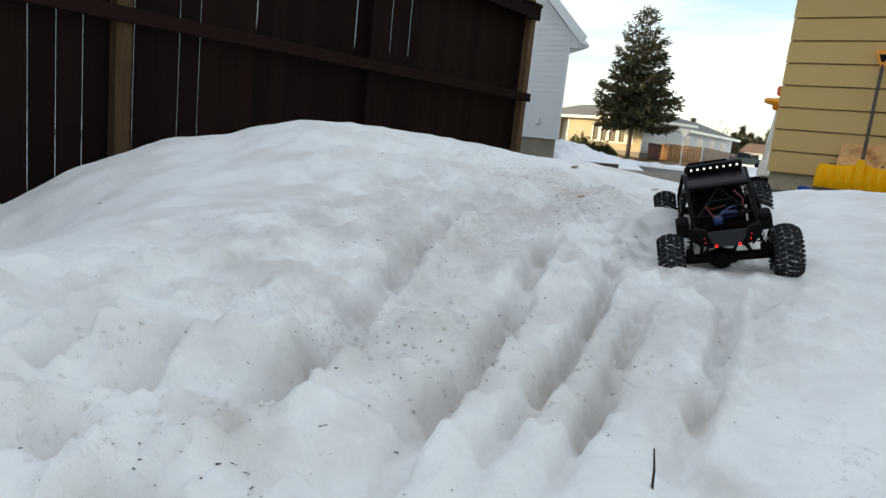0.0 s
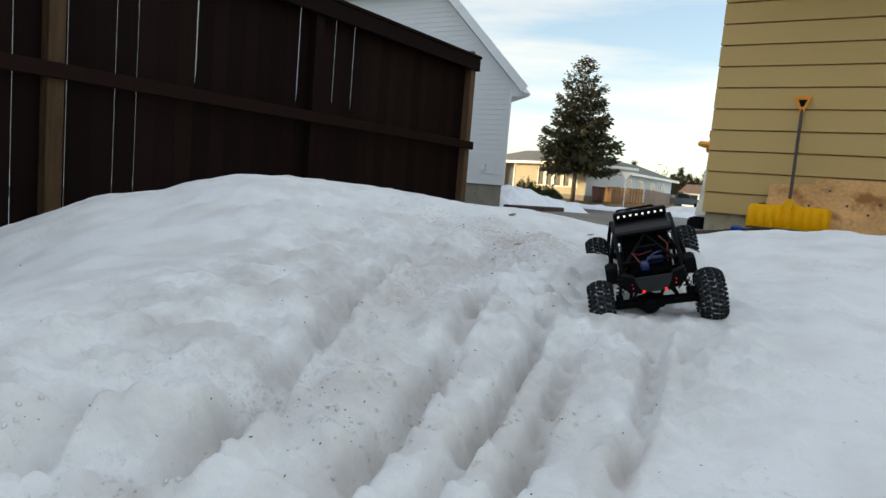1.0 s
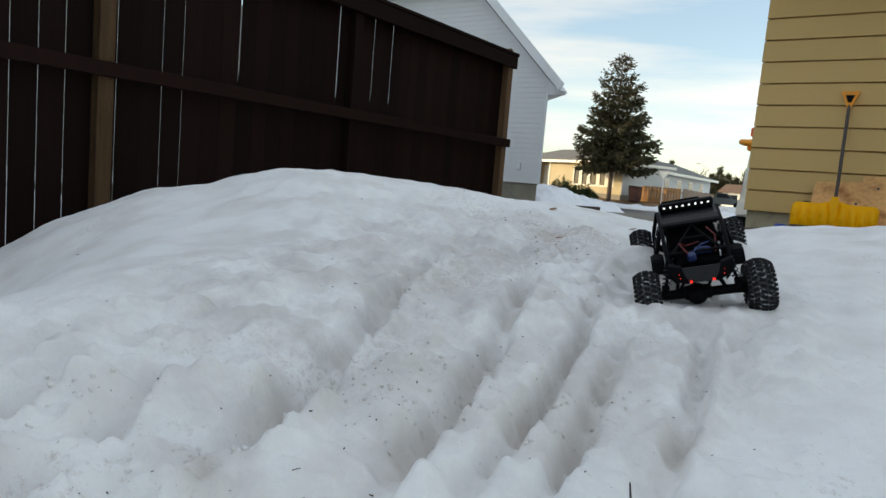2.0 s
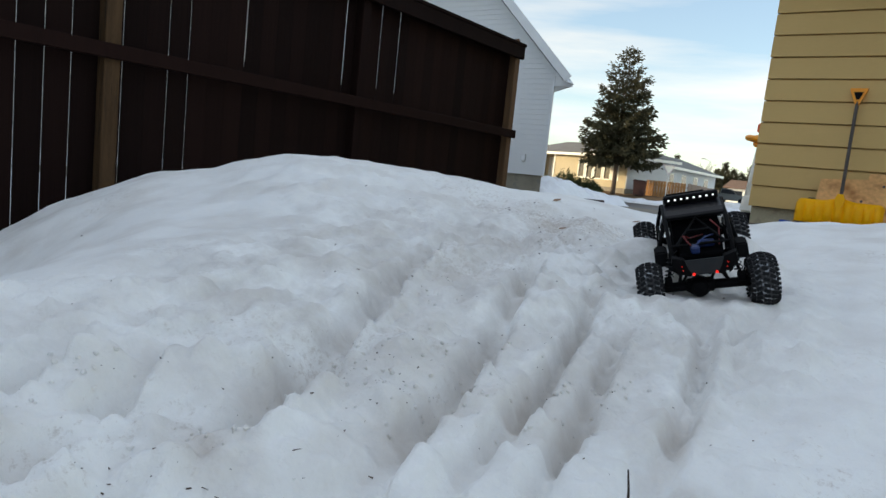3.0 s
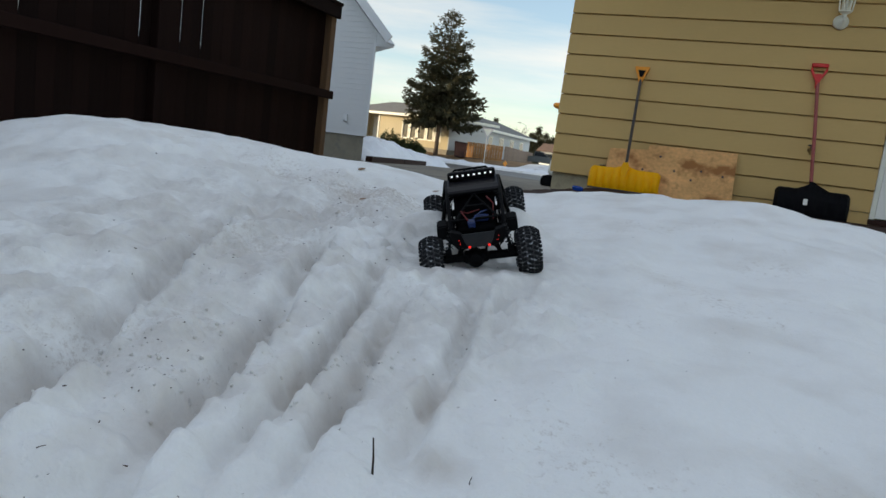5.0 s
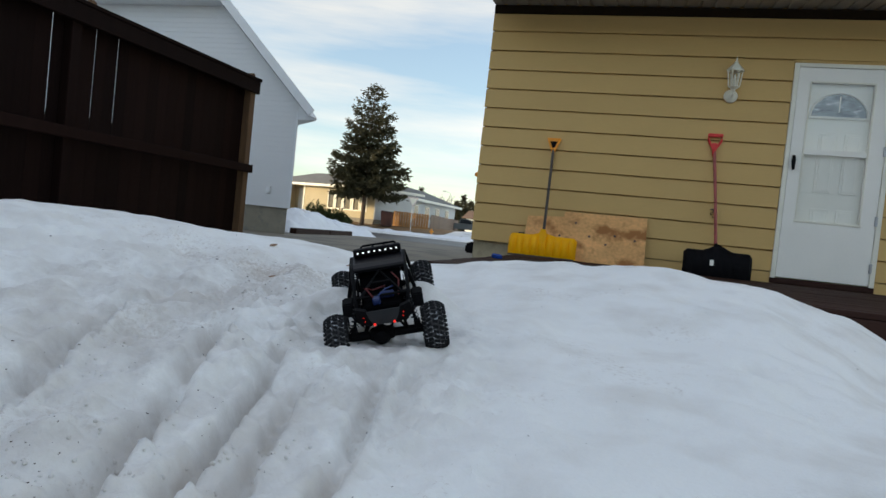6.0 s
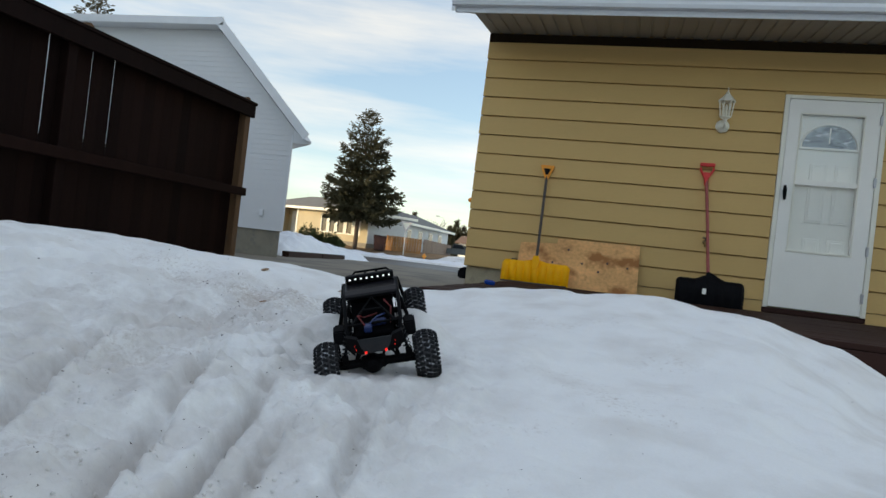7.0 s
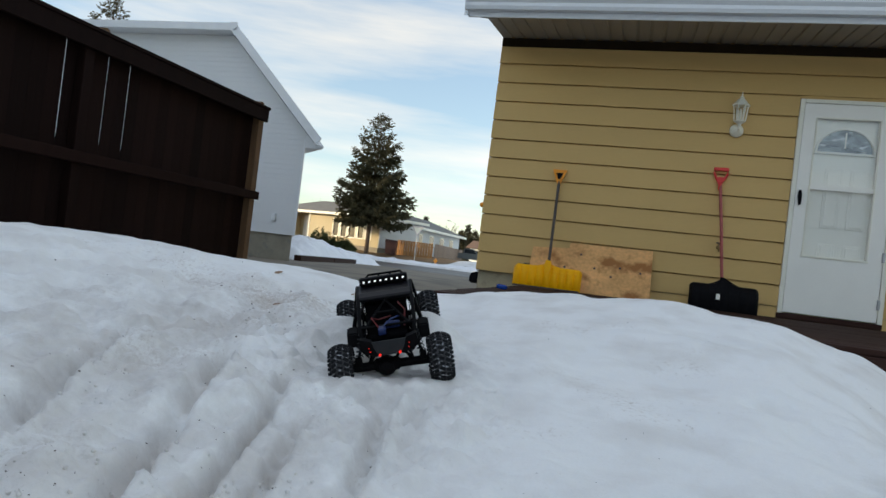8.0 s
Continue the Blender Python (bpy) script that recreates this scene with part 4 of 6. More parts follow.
def scoop(bm, half, cols, profile, crown, spread, rib, m):
    """A ribbed curved blade of one shell; the top rises by crown in the middle."""
    front, back = [], []
    n = cols * 6
    for k in range(n + 1):
        x = -half + 2 * half * k / n
        d = rib * abs(math.cos(math.pi * k / 6)) ** 5
        rise = crown * max(0.0, 1 - abs(x) / spread) ** 1.2
        e = max(0.0, abs(x) / half - 0.88) / 0.12
        col = []
        for q, (u, v) in enumerate(profile):
            f = q / (len(profile) - 1)
            col.append((x, u + d * math.sin(math.pi * min(1, 0.1 + f * 0.9)) + 0.03 * e * e, v + rise * f ** 2 - 0.03 * e * e * f))
        front.append([bm.verts.new(c) for c in col])
        back.append([bm.verts.new((a, b + 0.006, c)) for a, b, c in col])
    fs = []
    for k in range(n):
        for q in range(len(profile) - 1):
            fs.append(bm.faces.new((front[k][q], front[k + 1][q], front[k + 1][q + 1], front[k][q + 1])))
            fs.append(bm.faces.new((back[k][q], back[k][q + 1], back[k + 1][q + 1], back[k + 1][q])))
        for q in (0, len(profile) - 1):
            fs.append(bm.faces.new((front[k][q], back[k][q], back[k + 1][q], front[k + 1][q])))
    for k in (0, n):
        for q in range(len(profile) - 1):
            fs.append(bm.faces.new((front[k][q], front[k][q + 1], back[k][q + 1], back[k][q])))
    bmesh.ops.transform(bm, matrix=m, verts=[v for c in front + back for v in c])


# ---------------------------------------------------------------- yellow snow pusher
pusher = thing("snow_pusher", "yellow plastic snow pusher shovel leaning on the wall", "shovel")
FOOT = Vector((0.80, -0.27, DECK_Z))
GRIP = Vector((0.785, -0.05, 1.155))
bm = bmesh.new()
half = 0.345
scoop(bm, half, 9, [(-0.035, 0.004), (-0.05, 0.035), (-0.06, 0.08), (-0.06, 0.125), (-0.05, 0.17), (-0.03, 0.205), (0.0, 0.228)], 0.035, 0.13, 0.022, Matrix.Translation(FOOT) @ pose(0, 0, 0, -6))
blade = part("blade", bm, M_YELLOW, pusher, "ribbed yellow plastic blade")
bm = bmesh.new()
box(bm, (-half + 0.01, -0.05, -0.004), (half - 0.01, -0.038, 0.012), 0.003, m=Matrix.Translation(FOOT) @ pose(0, 0, 0, -6))
part("wear_strip", bm, M_GREYPIPE, blade, "scuffed edge strip")
bm = bmesh.new()
prism(bm, [(-0.016, 0.15), (0.016, 0.15), (0.04, 0.235), (0.022, 0.285), (-0.022, 0.285), (-0.04, 0.235)], -0.066, 0.028, m=Matrix.Translation(FOOT) @ pose(0, 0, 0, -8))
part("socket", bm, M_YELLOW, blade)
neck = FOOT + Vector((0, 0.035, 0.25))
bm = bmesh.new()
tube(bm, [neck, neck.lerp(GRIP, 0.5), GRIP + Vector((0, 0, -0.06))], 0.0145, sides=10)
part("shaft", bm, M_GREYPIPE, pusher, "thin grey-brown shaft")
bm = bmesh.new()
g = GRIP
prism(bm, [(-0.012, -0.115), (0.012, -0.115), (0.03, -0.07), (0.066, 0.015), (0.07, 0.04), (-0.07, 0.04), (-0.066, 0.015), (-0.03, -0.07)], -0.018, 0.018, m=Matrix.Translation(g))
part("grip", bm, M_AMBER, pusher, "orange D-shaped grip")
bm = bmesh.new()
prism(bm, [(-0.012, -0.06), (0.012, -0.06), (0.038, 0.006), (-0.038, 0.006)], -0.0195, 0.0195, m=Matrix.Translation(g))
part("grip_opening", bm, M_BLACK, pusher)

# ---------------------------------------------------------------- black and red shovel
shovel = thing("snow_shovel", "black snow shovel with red handle leaning on the wall", "shovel")
FOOT2 = Vector((2.475, -0.25, DECK_Z))
GRIP2 = Vector((2.35, -0.05, 1.27))
bm = bmesh.new()
scoop(bm, 0.31, 7, [(-0.03, 0.0), (-0.044, 0.05), (-0.052, 0.10), (-0.052, 0.15), (-0.04, 0.20), (-0.015, 0.24), (0.01, 0.252)], 0.07, 0.14, 0.014, Matrix.Translation(FOOT2) @ pose(0, 0, 0, -7))
blade2 = part("blade", bm, M_BLACK, shovel, "wide black plastic scoop")
bm = bmesh.new()
box(bm, (-0.07, -0.0585, 0.10), (-0.035, -0.0525, 0.155), 0.002, m=Matrix.Translation(FOOT2) @ pose(0, 0, 0, -7))
part("sticker", bm, M_WHITE, blade2, "small white sticker")
neck2 = FOOT2 + Vector((-0.022, 0.05, 0.27))
bm = bmesh.new()
tube(bm, [FOOT2 + Vector((-0.02, 0.02, 0.1)), neck2 + Vector((0, 0, 0.05))], 0.032, 0.018, sides=8)
part("socket", bm, M_BLACK, blade2)
bm = bmesh.new()
tube(bm, [neck2, neck2.lerp(GRIP2, 0.5), GRIP2 + Vector((0.004, 0, -0.09))], 0.0155, sides=10)
part("shaft", bm, M_REDPIPE, shovel, "faded red shaft")
bm = bmesh.new()
loop = [(-0.010, -0.075), (-0.038, -0.035), (-0.060, 0.008), (-0.063, 0.055), (0.063, 0.055), (0.060, 0.008), (0.038, -0.035), (0.010, -0.075)]
tube(bm, [GRIP2 + Vector((u, 0, v)) for u, v in loop], 0.012, sides=8, closed=True)
box(bm, GRIP2 + Vector((-0.070, -0.016, 0.038)), GRIP2 + Vector((0.070, 0.016, 0.072)), 0.006)
prism(bm, [(-0.016, -0.10), (0.016, -0.10), (0.040, -0.032), (0.015, -0.022), (-0.015, -0.022), (-0.040, -0.032)], -0.011, 0.011, m=Matrix.Translation(GRIP2))
tube(bm, [GRIP2 + Vector((0.004, 0, -0.15)), GRIP2 + Vector((0, 0, -0.08))], 0.017, 0.020, sides=10)
part("grip", bm, M_RED, shovel, "red D-shaped grip")

# ---------------------------------------------------------------- plywood, tap, lamp stub, blue lid
bm = bmesh.new()
prism(bm, [(0.575, 0.0), (1.815, 0.0), (1.80, 0.515), (0.98, 0.51), (0.97, 0.455), (0.60, 0.43)], -0.006, 0.006)
for (kx, kz) in ((0.95, 0.25), (1.25, 0.27), (1.42, 0.2), (1.5, 0.3), (1.7, 0.27), (1.1, 0.4)):
    lathe(bm, [(0, 0.0), (0.012, 0.0), (0.011, 0.0015), (0, 0.0015)], 8, pose(kx, -0.0061, kz, 90), 1)
ply = single("plywood_sheet", bm, [M_PLY, M_GREYPIPE], "weathered reddish plywood offcut leaning on the wall", "plywood sheet")
ply.matrix_world = pose(0, -0.17, DECK_Z + 0.002, -14)

tap = thing("wall_tap", "small brass outdoor tap on the siding", "tap", m=pose(2.405, -0.02, 0.56))
bm = bmesh.new()
tube(bm, [(0, 0.01, 0), (0, -0.05, 0), (0, -0.07, -0.02), (0, -0.075, -0.045)], 0.011, 0.009)
lathe(bm, [(0, 0.0), (0.022, 0.0), (0.022, 0.006), (0, 0.006)], 12, pose(0, 0.0, 0, 90))
part("spout", bm, M_BRASS, tap, smooth=True)
bm = bmesh.new()
tube(bm, [(0, -0.045, 0.0), (0, -0.045, 0.035)], 0.005)
lathe(bm, [(0, 0.035), (0.026, 0.035), (0.028, 0.041), (0.026, 0.047), (0, 0.047)], 10, pose(0, -0.045, 0))
part("wheel", bm, M_GREYPIPE, tap)

stub = thing("hose_tap", "amber and brass tap head standing above the pusher", "tap", m=pose(0.545, -0.045, 0.09))
bm = bmesh.new()
lathe(bm, [(0, -0.03), (0.03, -0.03), (0.03, 0.03), (0.02, 0.04), (0.02, 0.07), (0, 0.07)], 12)
tube(bm, [(0, 0, 0.0), (0, 0.06, 0.0)], 0.015)
part("body", bm, M_AMBER, stub, smooth=False)
bm = bmesh.new()
lathe(bm, [(0, 0.07), (0.034, 0.07), (0.036, 0.085), (0.03, 0.098), (0, 0.1)], 12)
part("cap", bm, M_GREYPIPE, stub)

bm = bmesh.new()
lathe(bm, [(0, 0), (0.06, 0), (0.064, 0.01), (0.064, 0.035), (0.055, 0.045), (0.05, 0.04), (0.045, 0.036), (0, 0.036)], 20)
lid = single("plastic_lid", bm, M_BLUE, "small dark blue plastic lid lying on the deck", "lid", smooth=False)
lid.matrix_world = pose(0.63, -1.75, DECK_Z + 0.003, 4, 3, 20) @ Matrix.Scale(0.7, 4)

# ---------------------------------------------------------------- toy basketball stand past the corner, placed and stretched to fit the camera's view
hoop = thing("basketball_stand", "low basketball stand with white pole and orange hoop", "toy", m=pose(-2.08, 11.0, gz(11.0) + 0.006) @ Matrix.Diagonal((2.07, 2.07, 1.8, 1)))
bm = bmesh.new()
prism(bm, [(-0.245, 0.0), (0.2, 0.0), (0.2, 0.1), (0.12, 0.17), (-0.20, 0.17), (-0.245, 0.13)], -0.22, 0.22)
bmesh.ops.bevel(bm, geom=list(bm.edges), offset=0.02, segments=2, affect="EDGES")
part("base", bm, M_BLACK, hoop, "black plastic water-filled base")
bm = bmesh.new()
prism(bm, [(-0.19, 0.172), (0.12, 0.172), (0.10, 0.40), (-0.165, 0.40)], -0.14, 0.14)
bmesh.ops.bevel(bm, geom=list(bm.edges), offset=0.02, segments=2, affect="EDGES")
part("tank", bm, M_WHITE, hoop, "white plastic foot")
bm = bmesh.new()
tube(bm, [(-0.14, 0, 0.38), (-0.115, 0, 0.72), (-0.085, 0, 1.12), (-0.065, 0, 1.28)], 0.040, 0.028, sides=10)
part("pole", bm, M_WHITE, hoop, smooth=True)
bm = bmesh.new()
tube(bm, [(0.06, 0, 0.39), (-0.09, 0, 0.95)], 0.02, sides=8)
part("brace", bm, M_WHITE, hoop)
for z in (0.5, 0.62):
    bm = bmesh.new()
    tube(bm, [(-0.13, 0, z), (0.03, 0, z)], 0.016, sides=8)
    part("rung", bm, M_WHITE, hoop)
bm = bmesh.new()
tube(bm, [(-0.10 + 0.115 * math.cos(2 * math.pi * k / 20), -0.05 + 0.115 * math.sin(2 * math.pi * k / 20), 1.165 - 0.02 * math.cos(2 * math.pi * k / 20)) for k in range(20)], 0.040, sides=8, closed=True)
box(bm, (-0.16, -0.05, 1.07), (-0.03, 0.06, 1.23), 0.02)
part("rim", bm, M_AMBER, hoop, "orange plastic rim")
bm = bmesh.new()
box(bm, (-0.14, -0.04, 1.26), (-0.03, 0.04, 1.39), 0.02)
part("bracket", bm, surf("orange_red_plastic", (0.7, 0.13, 0.05), rough=0.45, var=0.1), hoop, "orange-red top bracket")


# ---------------------------------------------------------------- trees
M_NEEDLE = surf("spruce_needles", (0.086, 0.082, 0.047), rough=0.75, var=0.7, scale=1.3, fine=5, bump=0.0, spec=0.2)
M_JUNIPER = surf("juniper_green", (0.07, 0.085, 0.035), rough=0.75, var=0.5, scale=2, fine=7, bump=0.0, spec=0.2)
M_BARK = surf("grey_brown_bark", (0.10, 0.07, 0.05), rough=0.9, var=0.35, scale=5, fine=30, bump=0.5, stretch=(3, 3, 0.7))
M_TWIG = surf("bare_branches", (0.20, 0.165, 0.14), rough=0.9, var=0.2)


def spray_mesh(name, roots, ways, lengths, widths, rng, material):
    """Many small pointed tufts: each two crossed blades from a root along a way."""
    verts, faces = [], []
    for p, d, ln, w in zip(roots, ways, lengths, widths):
        d = d.normalized()
        s = d.cross(Vector((rng.uniform(-1, 1), rng.uniform(-1, 1), 1.3))).normalized()
        u = s.cross(d)
        for q in (s, u):
            i = len(verts)
            verts += [p, p + d * ln * 0.45 + q * w, p + d * ln, p + d * ln * 0.5 - q * w]
            faces.append((i, i + 1, i + 2, i + 3))
    me = bpy.data.meshes.new(name)
    me.from_pydata([tuple(v) for v in verts], [], faces)
    me.materials.append(material)
    return me


def spruce(label, height, radius, seed, dense=1.0, clear=0.12, m=None, size=1.0):
    rng = random.Random(seed)
    tree = thing("spruce_tree", label, "tree", group="spruces", m=m)
    bm = bmesh.new()
    tube(bm, [(0, 0, -0.3), (0.02, 0.0, height * 0.3), (0.0, 0.03, height * 0.7), (0, 0, height * 0.97)], height * 0.018, 0.012, sides=8)
    roots, ways, lens, wids = [], [], [], []

    def clump(c, out, r, count, f):
        for q in range(count):
            d = Vector((rng.gauss(0, 1), rng.gauss(0, 1), rng.gauss(0, 0.6)))
            roots.append(c + d * r * 0.42)
            ways.append(out * rng.uniform(0.5, 1.2) + d * 0.35 + Vector((0, 0, rng.uniform(-0.75, 0.25) + 0.6 * f)))
            lens.append(rng.uniform(0.55, 1.05) * r)
            wids.append(rng.uniform(0.10, 0.19) * r)

    z = height * clear
    while z < height * 0.97:
        f = (z - height * clear) / (height * (1 - clear))
        reach = radius * (1 - f) ** 0.86 * (0.80 + 0.20 * min(1, f * 5)) + 0.05
        n = max(4, int(7.5 * dense * (1 - 0.35 * f)))
        a0 = rng.uniform(0, 6.28)
        for k in range(n):
            a = a0 + 2 * math.pi * k / n + rng.uniform(-0.4, 0.4)
            length = reach * rng.uniform(0.66, 1.12)
            out = Vector((math.cos(a), math.sin(a), 0))
            side = Vector((-out.y, out.x, 0))
            drop = -0.40 * (1 - f) + 0.40 * f + rng.uniform(-0.12, 0.12)
            base = Vector((0, 0, z + rng.uniform(-0.22, 0.22) * size))
            if length > 0.5:
                tube(bm, [base, base + out * length * 0.5 + Vector((0, 0, drop * length * 0.5)), base + out * length * 0.9 + Vector((0, 0, drop * length * 0.8))], 0.022 * size, 0.005, sides=4)
            steps = max(2, int(length / (0.34 * size)))
            for i in range(steps):
                t = (i + 0.6 + rng.uniform(-0.2, 0.2)) / steps
                c = base + out * length * t + Vector((0, 0, drop * length * t + 0.30 * length * t * t))
                r = (0.17 + 0.26 * (1 - f)) * size * rng.uniform(0.7, 1.15)
                for sgn in ((-1, 1) if t > 0.3 and length > 0.9 else (0,)):
                    spot = c + side * sgn * (0.16 * length * (1.1 - t) + 0.10 * size) * rng.uniform(0.5, 1.2)
                    clump(spot + Vector((0, 0, -rng.uniform(0, 0.16) * size)), out + side * sgn * 0.5, r, 15, f)
            clump(base + out * length + Vector((0, 0, drop * length + 0.30 * length)), out, 0.26 * size, 9, f)
        z += height * 0.040 * rng.uniform(0.75, 1.25)
    for q in range(5):
        clump(Vector((0, 0, height * (0.93 + 0.016 * q))), Vector((0, 0, 0.6)), (0.20 - 0.02 * q) * size, 12, 1.0)
    part("trunk", bm, M_BARK, tree)
    crown = new("crown", spray_mesh("crown", roots, ways, lens, wids, rng, M_NEEDLE))
    crown.parent = tree
    return tree


x, y = -17.57, 39.8
spruce("tall dark green spruce in the front yard across the street", 10.25, 3.2, 3, 1.4, 0.255, pose(x, y, -0.15))
x, y = -29.6, 25.8
spruce("tall spruce standing behind the white house", 13.75, 4.6, 5, 1.2, 0.2, pose(x, y, gz(y)))
for x, y, h, r, sd in ((-25.5, 97.8, 4.6, 1.0, 11), (-25.2, 100.8, 5.8, 1.2, 12), (-24.9, 104.8, 5.0, 1.7, 13), (-23.2, 102.8, 4.6, 1.9, 14), (-19.4, 92.8, 5.6, 1.6, 15), (-36.3, 112.8, 7.2, 1.8, 16)):
    spruce("distant dark spruce down the street", h, r, sd, 0.9, 0.05, pose(x, y, gz(y)), 1.25)


def bare_tree(height, seed, m):
    rng = random.Random(seed)
    tree = thing("bare_tree", "leafless pale distant tree with thin twigs", "tree", group="bare trees", m=m)
    bm = bmesh.new()

    def grow(p, d, ln, r, depth):
        q = p + d * ln
        tube(bm, [p, p.lerp(q, 0.5) + Vector((rng.uniform(-1, 1), rng.uniform(-1, 1), 0)) * ln * 0.06, q], r, r * 0.6, sides=4)
        if depth:
            for k in range(rng.choice((3, 3, 4))):
                w = (d + Vector((rng.uniform(-1, 1), rng.uniform(-1, 1), rng.uniform(-0.2, 0.7))) * 0.62).normalized()
                grow(p.lerp(q, rng.uniform(0.55, 1.0)), w, ln * rng.uniform(0.55, 0.8), r * 0.58, depth - 1)
    grow(Vector((0, 0, -0.2)), Vector((0, 0, 1)), height * 0.34, height * 0.016, 4)
    part("branches", bm, M_TWIG, tree)
    return tree


for x, y, h, sd in ((-34.1, 64.8, 6.2, 1), (-36.1, 110.8, 8.5, 2), (-28.3, 97.8, 7.5, 3), (-27.7, 104.8, 6.5, 4), (-35.9, 72.8, 5.5, 6)):
    bare_tree(h, sd, pose(x, y, gz(y)))


def shrub(m, r, h, seed, label):
    rng = random.Random(seed)
    bush = thing("shrub", label, "shrub", group="shrubs", m=m)
    roots, ways, lens, wids = [], [], [], []
    for k in range(900):
        a, f = rng.uniform(0, 6.28), rng.random() ** 0.6
        p = Vector((math.cos(a) * r * f, math.sin(a) * r * f, h * rng.random() * (1.15 - f)))
        roots.append(p)
        ways.append(Vector((math.cos(a), math.sin(a), rng.uniform(0.2, 1.6))))
        lens.append(rng.uniform(0.15, 0.35))
        wids.append(rng.uniform(0.02, 0.05))
    crown = new("crown", spray_mesh("crown", roots, ways, lens, wids, rng, M_JUNIPER))
    crown.parent = bush
    bm = bmesh.new()
    for k in range(5):
        a = k * 1.3
        tube(bm, [(0, 0, -0.1), (math.cos(a) * r * 0.6, math.sin(a) * r * 0.6, h * 0.6)], 0.02, 0.006, sides=4)
    part("stems", bm, M_BARK, bush)


for x, y, r, h, sd in ((-20.2, 37.3, 0.9, 1.4, 1), (-19.4, 36.9, 0.95, 1.0, 2), (-18.6, 36.8, 0.9, 0.9, 3), (-17.8, 36.4, 0.7, 0.85, 4)):
    shrub(pose(x, y, gz(y) + 0.2), r, h, sd, "low dark juniper shrub by the bungalow")

# ---------------------------------------------------------------- bungalow across the street
M_STUCCO = surf("cream_stucco", (0.52, 0.44, 0.28), rough=0.85, var=0.08, scale=0.8, fine=9, bump=0.3)
M_PALE = surf("pale_siding", (0.62, 0.62, 0.60), rough=0.7, var=0.08, scale=0.8, fine=9, bump=0.2, stretch=(1, 1, 6))
M_PANE = surf("dark_window_glass", (0.015, 0.018, 0.022), rough=0.08, var=0.2, scale=1, fine=4, bump=0.0)
bung = thing("bungalow", "cream bungalow with grey hip roof and tall windows", "house", m=pose(-17.1, 40.8, -0.1, 0, 0, -22.0))
EV = 2.55
bm = bmesh.new()
prism(bm, [(-12.0, 0.25), (0, 0.25), (0, EV), (-12.0, EV)], 1.4, 4.6)
part("back_block", bm, M_STUCCO, bung)
bm = bmesh.new()
box(bm, (-7.9, 0.0, 0.25), (-5.15, 1.4, EV))
part("front_wall", bm, M_STUCCO, bung)
bm = bmesh.new()
box(bm, (-0.85, 0.0, 0.25), (-0.02, 1.4, EV))
part("front_wall", bm, M_STUCCO, bung)
bm = bmesh.new()
box(bm, (-12.0, 0.0, 0.25), (-10.7, 1.4, EV))
part("front_wall", bm, M_STUCCO, bung)
for x0, x1 in ((-5.15, -0.85),):
    bm = bmesh.new()
    box(bm, (x0, 0.0, 0.25), (x1, 1.4, 0.75))
    box(bm, (x0, 0.0, 2.25), (x1, 1.4, EV))
    part("window_wall", bm, M_STUCCO, bung)
for k, (x0, x1) in enumerate(((-5.1, -4.35), (-4.2, -3.45), (-3.3, -2.45), (-2.3, -1.55), (-1.4, -0.92))):
    bm = bmesh.new()
    for lo, hi in (((x0, 0.75), (x0 + 0.09, 2.25)), ((x1 - 0.09, 0.75), (x1, 2.25)), ((x0, 0.75), (x1, 0.85)), ((x0, 2.16), (x1, 2.25))):
        box(bm, (lo[0], -0.05, lo[1]), (hi[0], 0.08, hi[1]))
    win = part("window", bm, M_TRIM, bung, "tall white-framed window")
    bm = bmesh.new()
    box(bm, (x0 + 0.09, 0.02, 0.85), (x1 - 0.09, 0.04, 2.16))
    part("pane", bm, M_PANE, win, "dark glass")
    bm = bmesh.new()
    box(bm, (x1, -0.02, 0.75), (x1 + 0.15, 0.2, 2.25))
    part("mullion", bm, M_TRIM, win)
bm = bmesh.new()
box(bm, (-10.2, 1.32, 0.3), (-9.25, 1.398, 2.3), 0.01)
part("door", bm, M_PALE, bung, "pale front door in the porch")
bm = bmesh.new()
box(bm, (-8.6, 1.33, 1.0), (-8.1, 1.397, 1.9), 0.01)
part("porch_window", bm, M_PANE, bung)
for px in (-10.6, -8.05):
    bm = bmesh.new()
    box(bm, (px, -0.05, 0.25), (px + 0.16, 0.13, EV), 0.01)
    part("porch_post", bm, M_TRIM, bung)
bm = bmesh.new()
box(bm, (-10.55, -0.1, 0.12), (-8.0, 1.39, 0.27), 0.01)
part("porch_slab", bm, M_CONC, bung)
bm = bmesh.new()
box(bm, (-9.16, 1.28, 1.65), (-9.02, 1.397, 1.9), 0.01)
part("porch_lamp", bm, M_TRIM, bung)
bm = bmesh.new()
box(bm, (-12.0, -0.02, -0.6), (0.0, 4.6, 0.25))
part("foundation", bm, M_CONC, bung)
bm = bmesh.new()
box(bm, (-0.02, 0.02, 0.25), (0.05, 4.6, EV))
part("end_wall", bm, M_PALE, bung, "shaded pale end wall")
o = 0.55
lowv = [bm_v for bm_v in ((-12.0 - o, -o), (o, -o), (o, 4.6 + o), (-12.0 - o, 4.6 + o))]
bm = bmesh.new()
v = [bm.verts.new((a, b, EV + 0.12)) for a, b in lowv] + [bm.verts.new((-9.2, 2.3, EV + 1.15)), bm.verts.new((-2.8, 2.3, EV + 1.15))]
w = [bm.verts.new((a, b, EV + 0.04)) for a, b in lowv]
